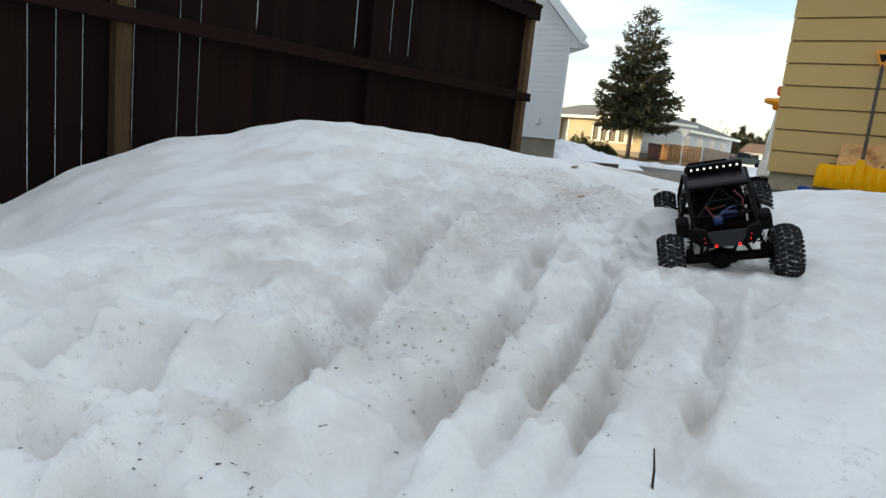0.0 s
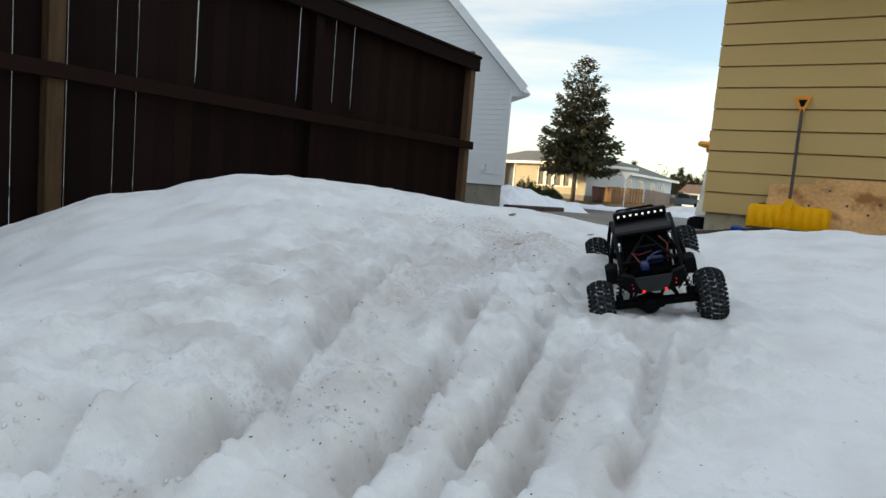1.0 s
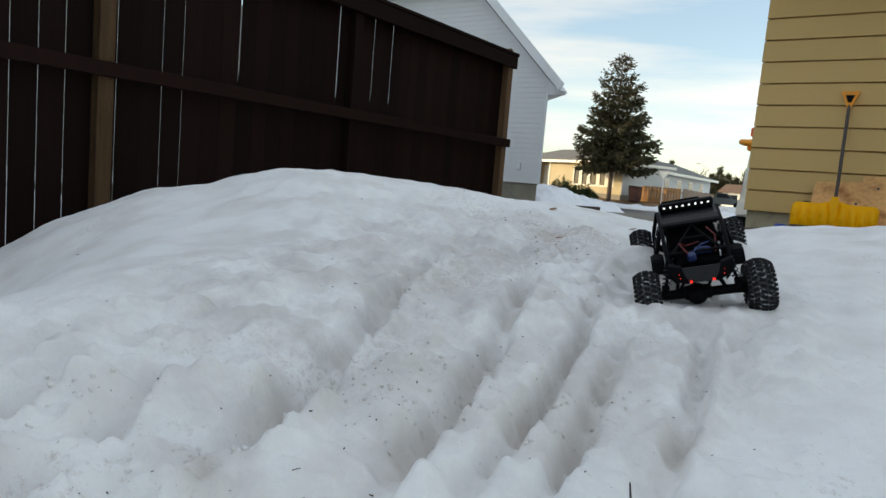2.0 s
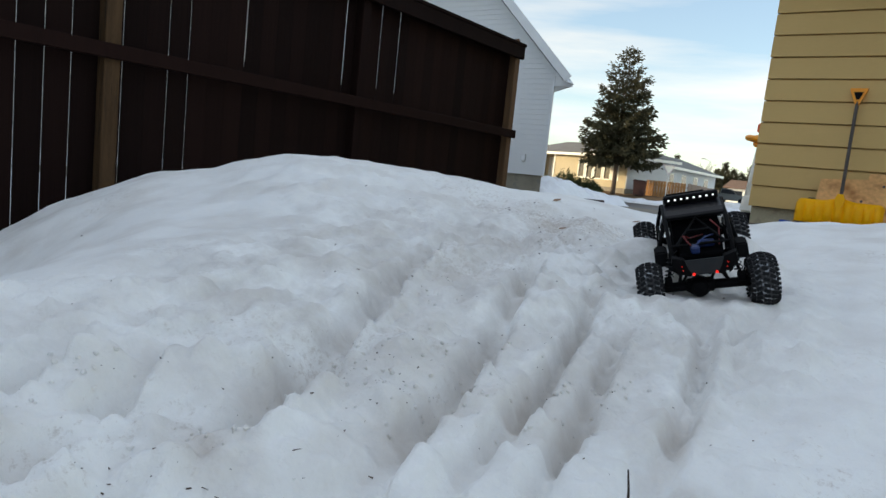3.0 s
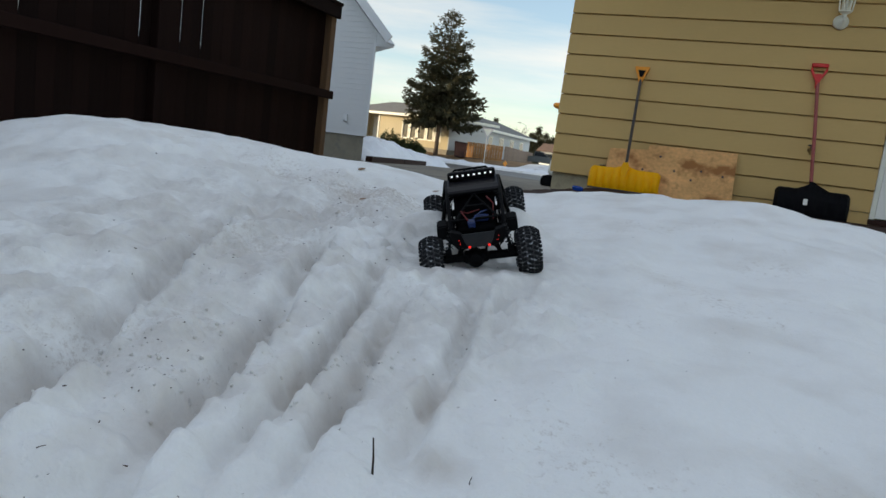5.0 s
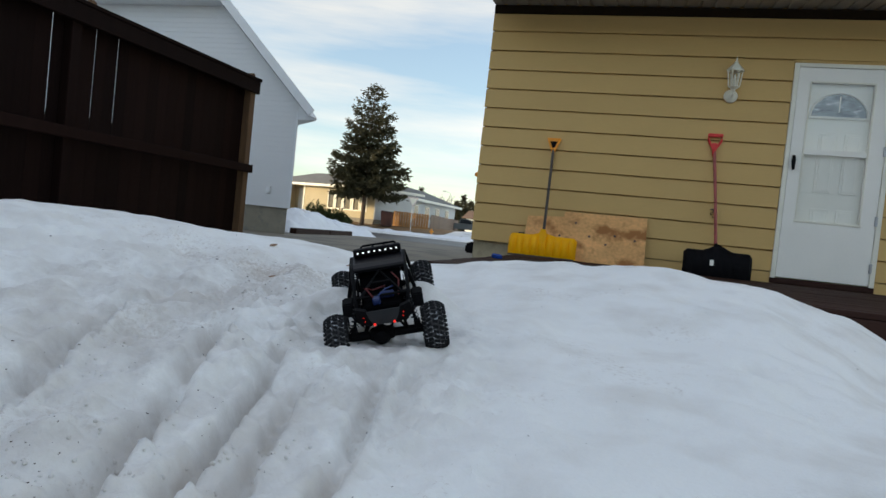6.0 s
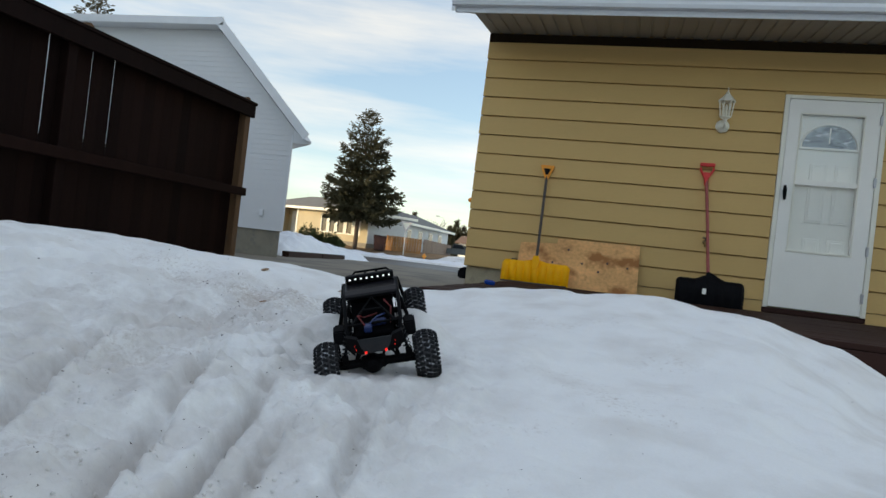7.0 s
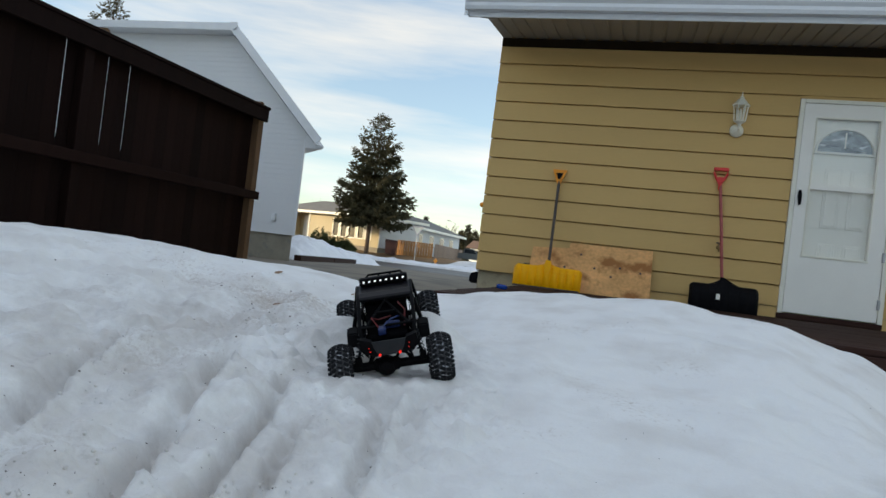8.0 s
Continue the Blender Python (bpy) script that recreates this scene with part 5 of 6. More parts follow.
for q in ((v[0], v[1], v[5], v[4]), (v[1], v[2], v[5]), (v[2], v[3], v[4], v[5]), (v[3], v[0], v[4]), (w[3], w[2], w[1], w[0]), (v[0], w[0], w[1], v[1]), (v[1], w[1], w[2], v[2]), (v[2], w[2], w[3], v[3]), (v[3], w[3], w[0], v[0])):
    bm.faces.new(q)
roof = part("roof", bm, M_FAR_SHINGLE, bung, "weathered grey hip roof")
bm = bmesh.new()
box(bm, (-12.0 - o - 0.02, -o - 0.03, EV - 0.1), (o + 0.02, -o, EV + 0.1))
box(bm, (o, -o, EV - 0.1), (o + 0.03, 4.6 + o, EV + 0.1))
part("fascia", bm, M_TRIM, bung)
bm = bmesh.new()
tube(bm, [(-7.4, 2.5, EV + 0.9), (-7.4, 2.5, EV + 1.7)], 0.09)
part("vent_pipe", bm, M_STEEL, roof)

# ---------------------------------------------------------------- long house beyond
long_house = thing("far_house", "pale long house with grey gable roof behind a fence", "house", m=pose(-17.4, 46.0, -0.2))
bm = bmesh.new()
box(bm, (-8.0, 0.6, -0.5), (0.0, 20.0, 2.5))
part("wall", bm, M_PALE, long_house)
for k in range(5):
    y0 = 1.5 + 3.6 * k
    bm = bmesh.new()
    box(bm, (0.0, y0, 1.1), (0.04, y0 + 1.4, 2.1), 0.0)
    wn2 = part("window", bm, M_TRIM, long_house)
    bm = bmesh.new()
    box(bm, (0.042, y0 + 0.1, 1.2), (0.05, y0 + 1.3, 2.0))
    part("pane", bm, M_PANE, wn2)
bm = bmesh.new()
prism(bm, [(-8.6, 2.45), (-4.0, 3.9), (0.6, 2.45), (0.6, 2.6), (-4.0, 4.05), (-8.6, 2.6)], 0.0, 20.6)
part("roof", bm, M_FAR_SHINGLE, long_house)
bm = bmesh.new()
prism(bm, [(-8.0, 2.5), (0.0, 2.5), (-4.0, 3.8)], 0.62, 0.8)
part("gable", bm, M_PALE, long_house)
bm = bmesh.new()
prism(bm, [(0.55, 2.4), (0.63, 2.4), (0.63, 2.62), (0.55, 2.62)], -0.05, 20.6)
part("eaves", bm, M_TRIM, long_house)
x, y = -24.55, 110.8
low = thing("low_house", "low far house with red-brown roof", "house", m=pose(x, y, -0.3))
bm = bmesh.new()
box(bm, (-5, 0, 0), (6, 6, 2.4))
part("wall", bm, M_PALE, low)
bm = bmesh.new()
prism(bm, [(-0.6, 2.4), (3, 3.9), (6.6, 2.4)], -5.5, 6.5, axis="x")
part("roof", bm, surf("brown_shingles", (0.24, 0.13, 0.09), rough=0.9, var=0.2), low)

# ---------------------------------------------------------------- far wooden fence
# orange for the sunlit stretch, brown for the unlit one: light put into colour
M_CEDAR_LIT = surf("orange_cedar_lit", (0.42, 0.21, 0.075), rough=0.75, var=0.25, scale=2, fine=12, bump=0.3, rand=0.4, stretch=(3, 3, 0.6))
M_CEDAR_UNLIT = surf("cedar_unlit", (0.24, 0.16, 0.11), rough=0.8, var=0.25, scale=2, fine=12, bump=0.3, rand=0.4, stretch=(3, 3, 0.6))
bm = bmesh.new()
box(bm, (-0.085, -0.012, -0.75), (0.085, 0.012, 0.92))
cedar_me = mesh_of("picket", bm, M_CEDAR_LIT)
bm = bmesh.new()
box(bm, (-0.085, -0.012, -0.75), (0.085, 0.012, 0.92))
grey_me = mesh_of("picket", bm, M_CEDAR_UNLIT)
for me_, label_, x0, y0, x1, y1 in ((cedar_me, "orange cedar board fence, sunlight painted into its colour", -15.75, 41.4, -13.0, 41.6), (grey_me, "brown cedar board fence, unlit tone painted into its colour", -12.9, 41.7, -15.9, 62.0)):
    f = thing("cedar_fence", label_, "fence", group="cedar fences")
    n = int(math.dist((x0, y0), (x1, y1)) / 0.185)
    ang = math.degrees(math.atan2(y1 - y0, x1 - x0))
    for k in range(n):
        t = (k + 0.5) / n
        piece("picket", me_, f, pose(x0 + (x1 - x0) * t, y0 + (y1 - y0) * t, random.uniform(-0.03, 0.03) + 0.02, 0, 0, ang))
    bm = bmesh.new()
    mm = pose(x0, y0, 0, 0, 0, ang)
    ln = math.dist((x0, y0), (x1, y1))
    box(bm, (0, 0.013, 0.6), (ln, 0.06, 0.7), m=mm)
    box(bm, (0, 0.013, -0.3), (ln, 0.06, -0.2), m=mm)
    part("rail", bm, M_CEDAR_UNLIT, f)

# ---------------------------------------------------------------- sign, hydrant, parked pickup
x, y = -13.44, 38.8
sign = thing("yield_sign", "white triangular yield sign on a thin post", "road sign", m=pose(x, y, gz(y), 0, 0, 18))
bm = bmesh.new()
tube(bm, [(0, 0.03, -0.2), (0, 0.03, 2.35)], 0.035, sides=6)
part("post", bm, M_STEEL, sign)
bm = bmesh.new()
prism(bm, [(-0.36, 2.4), (0.36, 2.4), (0.0, 1.78)], -0.012, 0.0)
part("plate", bm, M_TRIM, sign)
bm = bmesh.new()
for a, b in (((-0.36, 2.4), (0.36, 2.4)), ((0.36, 2.4), (0, 1.78)), ((0, 1.78), (-0.36, 2.4))):
    tube(bm, [(a[0], -0.016, a[1]), (b[0], -0.016, b[1])], 0.03, sides=4)
part("border", bm, surf("faded_red_border", (0.6, 0.52, 0.5), rough=0.6), sign)

x, y = -24.9, 92.0
M_POLE = surf("weathered_grey_pole", (0.30, 0.30, 0.31), rough=0.6, var=0.1, scale=3)
lamp = thing("street_lamp", "thin grey street lamp with curved arm down the road", "street lamp", m=pose(x, y, gz(y)) @ Matrix.Scale(0.75, 4))
bm = bmesh.new()
tube(bm, [(0, 0, -0.3), (0, 0, 6.4), (-0.3, 0, 7.3), (-1.3, 0, 7.7)], 0.06, 0.035, sides=6)
part("pole", bm, M_POLE, lamp)
bm = bmesh.new()
box(bm, (-2.0, -0.15, 7.62), (-1.25, 0.15, 7.8), 0.04)
part("head", bm, M_POLE, lamp)

x, y = -11.43, 37.3
hyd = thing("fire_hydrant", "orange-red fire hydrant standing in the snow strip", "fire hydrant", m=pose(x, y, gz(y)) @ Matrix.Scale(0.68, 4))
M_HYD = surf("orange_red_enamel", (0.8, 0.3, 0.05), rough=0.45, var=0.1)
bm = bmesh.new()
lathe(bm, [(0, 0), (0.16, 0), (0.16, 0.04), (0.11, 0.06), (0.105, 0.42), (0.14, 0.44), (0.14, 0.48), (0.1, 0.56), (0.04, 0.6), (0.04, 0.66), (0, 0.66)], 12)
part("barrel", bm, M_HYD, hyd)
for sgn in (-1, 1):
    bm = bmesh.new()
    tube(bm, [(0, 0, 0.36), (sgn * 0.2, 0, 0.36)], 0.065, sides=8)
    part("outlet", bm, M_YELLOW, hyd)

x, y = -14.72, 58.8
pick = thing("pickup_truck", "dark parked pickup truck down the street", "car", m=pose(x + 0.25, y, gz(y), 0, 0, 12) @ Matrix.Scale(0.85, 4))
M_CARPAINT = surf("dark_grey_car_paint", (0.085, 0.095, 0.095), rough=0.3, var=0.15, coat=0.4)
bm = bmesh.new()
prism(bm, [(-2.7, 0.42), (2.6, 0.42), (2.65, 0.75), (2.5, 1.0), (1.2, 1.06), (-2.7, 1.06)], -0.92, 0.92)
bmesh.ops.bevel(bm, geom=list(bm.edges), offset=0.05, segments=2, affect="EDGES")
part("body", bm, M_CARPAINT, pick)
bm = bmesh.new()
prism(bm, [(-0.6, 1.06), (1.25, 1.06), (0.6, 1.62), (-0.45, 1.66)], -0.8, 0.8)
bmesh.ops.bevel(bm, geom=list(bm.edges), offset=0.06, segments=2, affect="EDGES")
part("cab", bm, M_CARPAINT, pick)
for y0 in (-0.803, 0.78):
    bm = bmesh.new()
    prism(bm, [(-0.45, 1.12), (1.05, 1.12), (0.55, 1.55), (-0.38, 1.57)], y0, y0 + 0.02)
    part("side_window", bm, M_PANE, pick)
bm = bmesh.new()
prism(bm, [(1.27, 1.1), (1.3, 1.1), (0.68, 1.6), (0.65, 1.6)], -0.7, 0.7)
part("windscreen", bm, M_PANE, pick)
for wx in (-1.75, 1.7):
    for wy in (-0.86, 0.86):
        bm = bmesh.new()
        lathe(bm, [(0, -0.11), (0.3, -0.11), (0.36, -0.07), (0.36, 0.07), (0.3, 0.11), (0, 0.11)], 16, pose(wx, wy, 0.36, 90))
        wh = part("wheel", bm, M_BLACK, pick)
for wy in (-0.65, 0.65):
    bm = bmesh.new()
    box(bm, (2.6, wy - 0.16, 0.68), (2.68, wy + 0.16, 0.84), 0.02)
    part("headlight", bm, M_TRIM, pick)

# ---------------------------------------------------------------- low house far down the street
far_house = thing("house", "pale low house with brown roof down the street", "house")
bm = bmesh.new()
box(bm, (-21.4, 88.0, -0.4), (-12.0, 95.0, 1.72), 0.02)
part("wall", bm, M_TRIM, far_house)
bm = bmesh.new()
prism(bm, [(87.5, 1.66), (91.5, 2.75), (95.5, 1.66), (95.5, 1.78), (91.5, 2.90), (87.5, 1.78)], -21.9, -11.5, axis="x")
part("roof", bm, surf("brown_shingles", (0.20, 0.12, 0.075), rough=0.9, var=0.2, scale=1.5, fine=8, bump=0.3), far_house, "brown shingle roof")
for wx in (-20.6, -18.4, -15.6):
    bm = bmesh.new()
    box(bm, (wx, 87.96, 0.55), (wx + 1.1, 87.998, 1.4), 0.01)
    part("window", bm, M_PANE, far_house)

# ---------------------------------------------------------------- ploughed snow by the white house
def mound(name, line, wide, tall, label, seed):
    xs = np.linspace(0, 1, 160)
    us = np.linspace(-1, 1, 40)
    gx, gu = np.meshgrid(xs, us, indexing="ij")
    px = np.interp(gx, np.linspace(0, 1, len(line)), [p[0] for p in line])
    py = np.interp(gx, np.linspace(0, 1, len(line)), [p[1] for p in line])
    hh = np.interp(gx, np.linspace(0, 1, len(tall)), tall)
    dxl, dyl = line[-1][0] - line[0][0], line[-1][1] - line[0][1]
    ll = math.hypot(dxl, dyl)
    ax = px + gu * wide * -dyl / ll
    ay = py + gu * wide * dxl / ll
    prof = np.clip(1 - np.abs(gu) ** 2.4, 0, 1) * sstep(0, 0.06, gx) * sstep(1, 0.9, gx)
    az = np.interp(ay, Y_KNOTS, Z_KNOTS) - 0.05 + hh * prof * (1 + 0.3 * lattice_noise(ax, ay, 0.7, seed)) + 0.09 * prof * lattice_noise(ax, ay, 0.3, seed + 1) + 0.04 * prof * lattice_noise(ax, ay, 0.13, seed + 2)
    return tagged(new(name, sheet(name, ax, ay, az, M_SNOW_FAR)), label, "snow bank", kind="structure")


M_SNOW_FAR = surf("ploughed_snow", (0.78, 0.79, 0.82), rough=0.7, var=0.08, scale=1.5, fine=14, bump=0.5, stain=(0.5, 0.46, 0.41), stain_at=0.62, depth=0.02)
mound("snow_heap", [(-8.6, 10.2), (-9.6, 14.5), (-10.1, 18.0), (-9.6, 21.0)], 1.25, [0.66, 0.72, 0.6, 0.5, 0.15], "ploughed snow heap beside the driveway", 31)
mound("snow_ridge", [(-40, 36.1), (-14, 36.3), (6, 36.1)], 0.75, [0.2, 0.22, 0.16, 0.2], "low ploughed snow ridge along the far kerb", 41)
mound("snow_ridge_near", [(-8.5, 33.2), (-4, 33.4), (8, 33.2)], 0.35, [0.06, 0.07, 0.06], "thin streak of slush on the street", 51)
# dark bars added for the dark strip along the heap's foot
edging = thing("timber_edging", "dark low edging along the foot of the snow heap", "edging")
for (ax_, ay_), (bx_, by_) in (((-7.35, 9.9), (-8.15, 13.8)), ((-8.17, 13.9), (-8.95, 17.6))):
    bm = bmesh.new()
    ln = math.dist((ax_, ay_), (bx_, by_))
    box(bm, (0, -0.10, -0.14), (ln, 0.10, 0.19), 0.02, m=pose(ax_, ay_, gz((ay_ + by_) / 2), 0, math.degrees(math.atan2(gz(ay_) - gz(by_), ln)), math.degrees(math.atan2(by_ - ay_, bx_ - ax_))))
    part("timber", bm, M_DECK, edging)


# ---------------------------------------------------------------- bin beside the bungalow
x, y = -15.87, 40.4
garbage = thing("garbage_bin", "dark brown lidded bin beside the bungalow wall", "bin", m=pose(x, y, gz(y) + 0.05, 0, 0, 15))
M_BIN = surf("dark_brown_plastic", (0.05, 0.022, 0.018), rough=0.5, var=0.2, scale=3, spec=0.3)
bm = bmesh.new()
prism(bm, [(-0.36, 0.0), (0.36, 0.0), (0.45, 1.0), (-0.45, 1.0)], -0.4, 0.4)
part("body", bm, M_BIN, garbage)
bm = bmesh.new()
prism(bm, [(-0.48, 1.0), (0.48, 1.0), (0.44, 1.07), (-0.4, 1.11)], -0.44, 0.44)
part("lid", bm, M_BIN, garbage)


# ---------------------------------------------------------------- radio-controlled rock crawler
M_RUBBER = surf("snowy_black_rubber", (0.013, 0.013, 0.014), rough=0.85, spec=0.15, var=0.3, scale=45, fine=160, bump=0.3, stain=(0.3, 0.31, 0.33), stain_at=0.66, depth=0.002)
M_CAGE = surf("black_nylon_tube", (0.0035, 0.0035, 0.004), rough=0.55, spec=0.05, var=0.2, scale=40, fine=200, bump=0.1, stain=(0.6, 0.62, 0.65), stain_at=0.74, depth=0.001)
M_GREEN = surf("dark_green_body", (0.010, 0.018, 0.015), rough=0.3, spec=0.2, var=0.25, scale=30, fine=200, bump=0.1, stain=(0.55, 0.58, 0.6), stain_at=0.70, depth=0.001)
M_ROOFPAN = surf("matt_black_panel", (0.004, 0.004, 0.006), rough=0.34, spec=0.16, var=0.2, scale=30, fine=200, bump=0.1, stain=(0.5, 0.52, 0.55), stain_at=0.76, depth=0.001)
M_PLATE = surf("grey_plate", (0.022, 0.024, 0.026), spec=0.15, rough=0.5, var=0.15, scale=30, fine=200, bump=0.1)
M_CARCASS = surf("snow_packed_rubber", (0.05, 0.05, 0.053), rough=0.85, spec=0.15, var=0.3, scale=60, fine=200, bump=0.4, stain=(0.42, 0.44, 0.47), stain_at=0.53, depth=0.002)
M_TUB = surf("dull_black_tray", (0.003, 0.003, 0.0035), rough=0.9, spec=0.02, var=0.2, scale=40, fine=200, bump=0.1, depth=0.001)
M_LED = glow("lit_white_led", (0.9, 0.95, 1.0), 0.9)
M_TAIL = glow("lit_red_led", (0.9, 0.02, 0.012), 1.1)
M_WIRE = surf("red_wire", (0.12, 0.006, 0.005), rough=0.4, var=0.1, scale=40)
M_BATT = surf("blue_connector", (0.003, 0.018, 0.09), rough=0.4, var=0.15, scale=40)

crawler = thing("toy_truck", "black radio-controlled rock crawler with big snowy tyres", "toy car", m=TRUCK)
bm = bmesh.new()
w = TYRE_W / 2
lathe(bm, [(0.030, -w * 0.82), (0.040, -w), (0.046, -w * 0.98), (0.0508, -w * 0.84), (0.0546, -w * 0.58), (0.0570, -w * 0.28), (0.0576, 0), (0.0570, w * 0.28), (0.0546, w * 0.58), (0.0508, w * 0.84), (0.046, w * 0.98), (0.040, w), (0.030, w * 0.82), (0.028, 0), (0.030, -w * 0.86)], 28)
for k in range(30):
    for j, off, rad, tilt, lx, ly, skew_ in ((-0.90, 0.5, 0.0478, -42, 0.0046, 0.0034, 6), (-0.52, 0.0, 0.0537, -20, 0.0060, 0.0034, 26), (0.0, 0.5, 0.0562, 0, 0.0062, 0.0034, -18), (0.52, 0.0, 0.0537, 20, 0.0060, 0.0034, -26), (0.90, 0.5, 0.0478, 42, 0.0046, 0.0034, -6)):
        a = 360 * (k + off) / 30
        box(bm, (-lx, -ly, 0.0), (lx, ly, 0.0040), 0.0008, m=pose(0, 0, 0, 0, 0, a) @ pose(rad, 0, j * w, 0, 90 - tilt, 0) @ pose(0, 0, 0, 0, 0, skew_), index=1)
tyre_me = mesh_of("tyre", bm, [M_CARCASS, M_RUBBER])
bm = bmesh.new()
lathe(bm, [(0, -0.014), (0.010, -0.014), (0.012, -0.006), (0.024, -0.006), (0.0275, -0.021), (0.0295, -0.023), (0.0295, 0.023), (0.0275, 0.021), (0.024, 0.006), (0.012, 0.006), (0.01, 0.014), (0, 0.014)], 20)
for k in range(6):
    a = math.pi / 3 * k
    tube(bm, [(0.01 * math.cos(a), 0.01 * math.sin(a), 0.013), (0.026 * math.cos(a), 0.026 * math.sin(a), 0.019)], 0.003, sides=5)
    tube(bm, [(0.01 * math.cos(a), 0.01 * math.sin(a), -0.013), (0.026 * math.cos(a), 0.026 * math.sin(a), -0.019)], 0.003, sides=5)
rim_me = mesh_of("wheel", bm, M_PLATE)
for sx_ in (-1, 1):
    for sy_ in (-1, 1):
        wheel = piece("wheel", rim_me, crawler, pose(sx_ * TRACK / 2, sy_ * WHEELBASE / 2, TYRE_R, 0, 90, 0) @ pose(0, 0, 0, 0, 0, 23 * sy_ + 40 * sx_))
        tyre = piece("tyre", tyre_me, wheel, Matrix.Identity(4))
for sy_, name in ((-1, "rear_axle"), (1, "front_axle")):
    y0 = sy_ * WHEELBASE / 2
    bm = bmesh.new()
    tube(bm, [(-TRACK / 2 + 0.01, y0, TYRE_R), (TRACK / 2 - 0.01, y0, TYRE_R)], 0.0105, sides=10)
    lathe(bm, [(0, -0.026), (0.014, -0.024), (0.022, -0.01), (0.023, 0.008), (0.016, 0.022), (0, 0.026)], 14, pose(-0.012, y0, TYRE_R - 0.002, 90, 0, 0))
    box(bm, (-0.04, y0 - 0.016, TYRE_R - 0.012), (0.02, y0 + 0.016, TYRE_R + 0.014), 0.005)
    for q in (-0.075, 0.075):
        box(bm, (q - 0.008, y0 - 0.012, TYRE_R + 0.004), (q + 0.008, y0 + 0.012, TYRE_R + 0.022), 0.002)
    part(name, bm, M_CAGE, crawler, "black axle housing")
for sx_ in (-1, 1):
    for sy_ in (-1, 1):
        bm = bmesh.new()
        lo, hi = Vector((sx_ * 0.075, sy_ * 0.187, 0.075)), Vector((sx_ * 0.056, sy_ * 0.14, 0.145))
        tube(bm, [lo, lo.lerp(hi, 0.5)], 0.004, sides=6)
        tube(bm, [lo.lerp(hi, 0.45), hi], 0.008, sides=8)
        shock = part("shock_absorber", bm, M_CAGE, crawler)
        bm = bmesh.new()
        coil = []
        for k in range(49):
            a = 2 * math.pi * k / 8
            c = lo.lerp(hi, 0.12 + 0.7 * k / 48)
            coil.append(c + Vector((0.0095 * math.cos(a), 0.0095 * math.sin(a), 0)))
        tube(bm, coil, 0.0013, sides=4)
        part("spring", bm, M_PLATE, shock, "thin dark coil spring")
        bm = bmesh.new()
        tube(bm, [(sx_ * 0.055, sy_ * 0.178, 0.052), (sx_ * 0.03, sy_ * 0.04, 0.092)], 0.004, sides=6)
        part("lower_link", bm, M_CAGE, crawler)
        bm = bmesh.new()
        tube(bm, [(sx_ * 0.012, sy_ * 0.182, 0.085), (sx_ * 0.034, sy_ * 0.05, 0.115)], 0.0035, sides=6)
        part("upper_link", bm, M_CAGE, crawler)
for sx_ in (-1, 1):
    for q in (0.012, 0.046):
        bm = bmesh.new()
        tube(bm, [(sx_ * 0.026, -0.196, 0.106), (sx_ * q, -0.19, 0.072)], 0.0036, sides=6)
        part("tail_strut", bm, M_CAGE, crawler)
bm = bmesh.new()
prism(bm, [(-0.17, 0.098), (-0.10, 0.086), (0.10, 0.086), (0.17, 0.105), (0.17, 0.112), (-0.17, 0.106)], -0.048, 0.048, axis="x")
part("chassis_plate", bm, M_TUB, crawler)
bm = bmesh.new()
prism(bm, [(-0.10, 0.100), (0.15, 0.104), (0.14, 0.14), (0.05, 0.172), (-0.05, 0.165), (-0.09, 0.13)], -0.052, 0.052, axis="x")
part("interior_tub", bm, M_TUB, crawler)
for sx_ in (-1, 1):
    for pts in (((0.056, -0.213, 0.118), (0.064, -0.16, 0.172), (0.066, -0.06, 0.222), (0.067, 0.03, 0.238)),
                ((0.069, 0.03, 0.238), (0.068, 0.075, 0.20), (0.062, 0.195, 0.158)),
                ((0.056, -0.213, 0.118), (0.078, -0.14, 0.112), (0.086, 0.0, 0.102), (0.078, 0.11, 0.108), (0.056, 0.195, 0.132)),
                ((0.066, -0.06, 0.222), (0.082, -0.075, 0.15), (0.084, -0.08, 0.106)),
                ((0.069, 0.03, 0.238), (0.082, 0.06, 0.16), (0.082, 0.065, 0.106))):
        bm = bmesh.new()
        tube(bm, [(sx_ * a, b, c) for a, b, c in pts], 0.0048, sides=8)
        part("cage_tube", bm, M_CAGE, crawler, smooth=True)
for pts in (((-0.064, -0.16, 0.172), (0.064, -0.16, 0.172)), ((-0.05, -0.16, 0.172), (0.0, -0.065, 0.218), (0.05, -0.16, 0.172)), ((-0.025, -0.112, 0.196), (0.025, -0.112, 0.196)),
            ((-0.066, -0.06, 0.222), (0.066, -0.06, 0.222)), ((-0.056, -0.213, 0.118), (0.056, -0.213, 0.118))):
    bm = bmesh.new()
    tube(bm, pts, 0.0042, sides=8)
    part("cross_tube", bm, M_CAGE, crawler)
bm = bmesh.new()
prism(bm, [(-0.062, 0.216), (-0.05, 0.2245), (-0.03, 0.230), (0.035, 0.2385), (0.035, 0.2425), (-0.03, 0.2345), (-0.05, 0.2285), (-0.064, 0.219)], -0.064, 0.064, axis="x")
part("roof_panel", bm, M_ROOFPAN, crawler, "matt black roof panel with snow flecks")
bm = bmesh.new()
box(bm, (-0.074, 0.014, 0.243), (0.074, 0.036, 0.268), 0.004)
for sx_ in (-0.064, 0.064):
    box(bm, (sx_ - 0.005, 0.018, 0.236), (sx_ + 0.005, 0.032, 0.245), 0.001)
bar = part("light_bar", bm, M_CAGE, crawler, "black roof light bar")
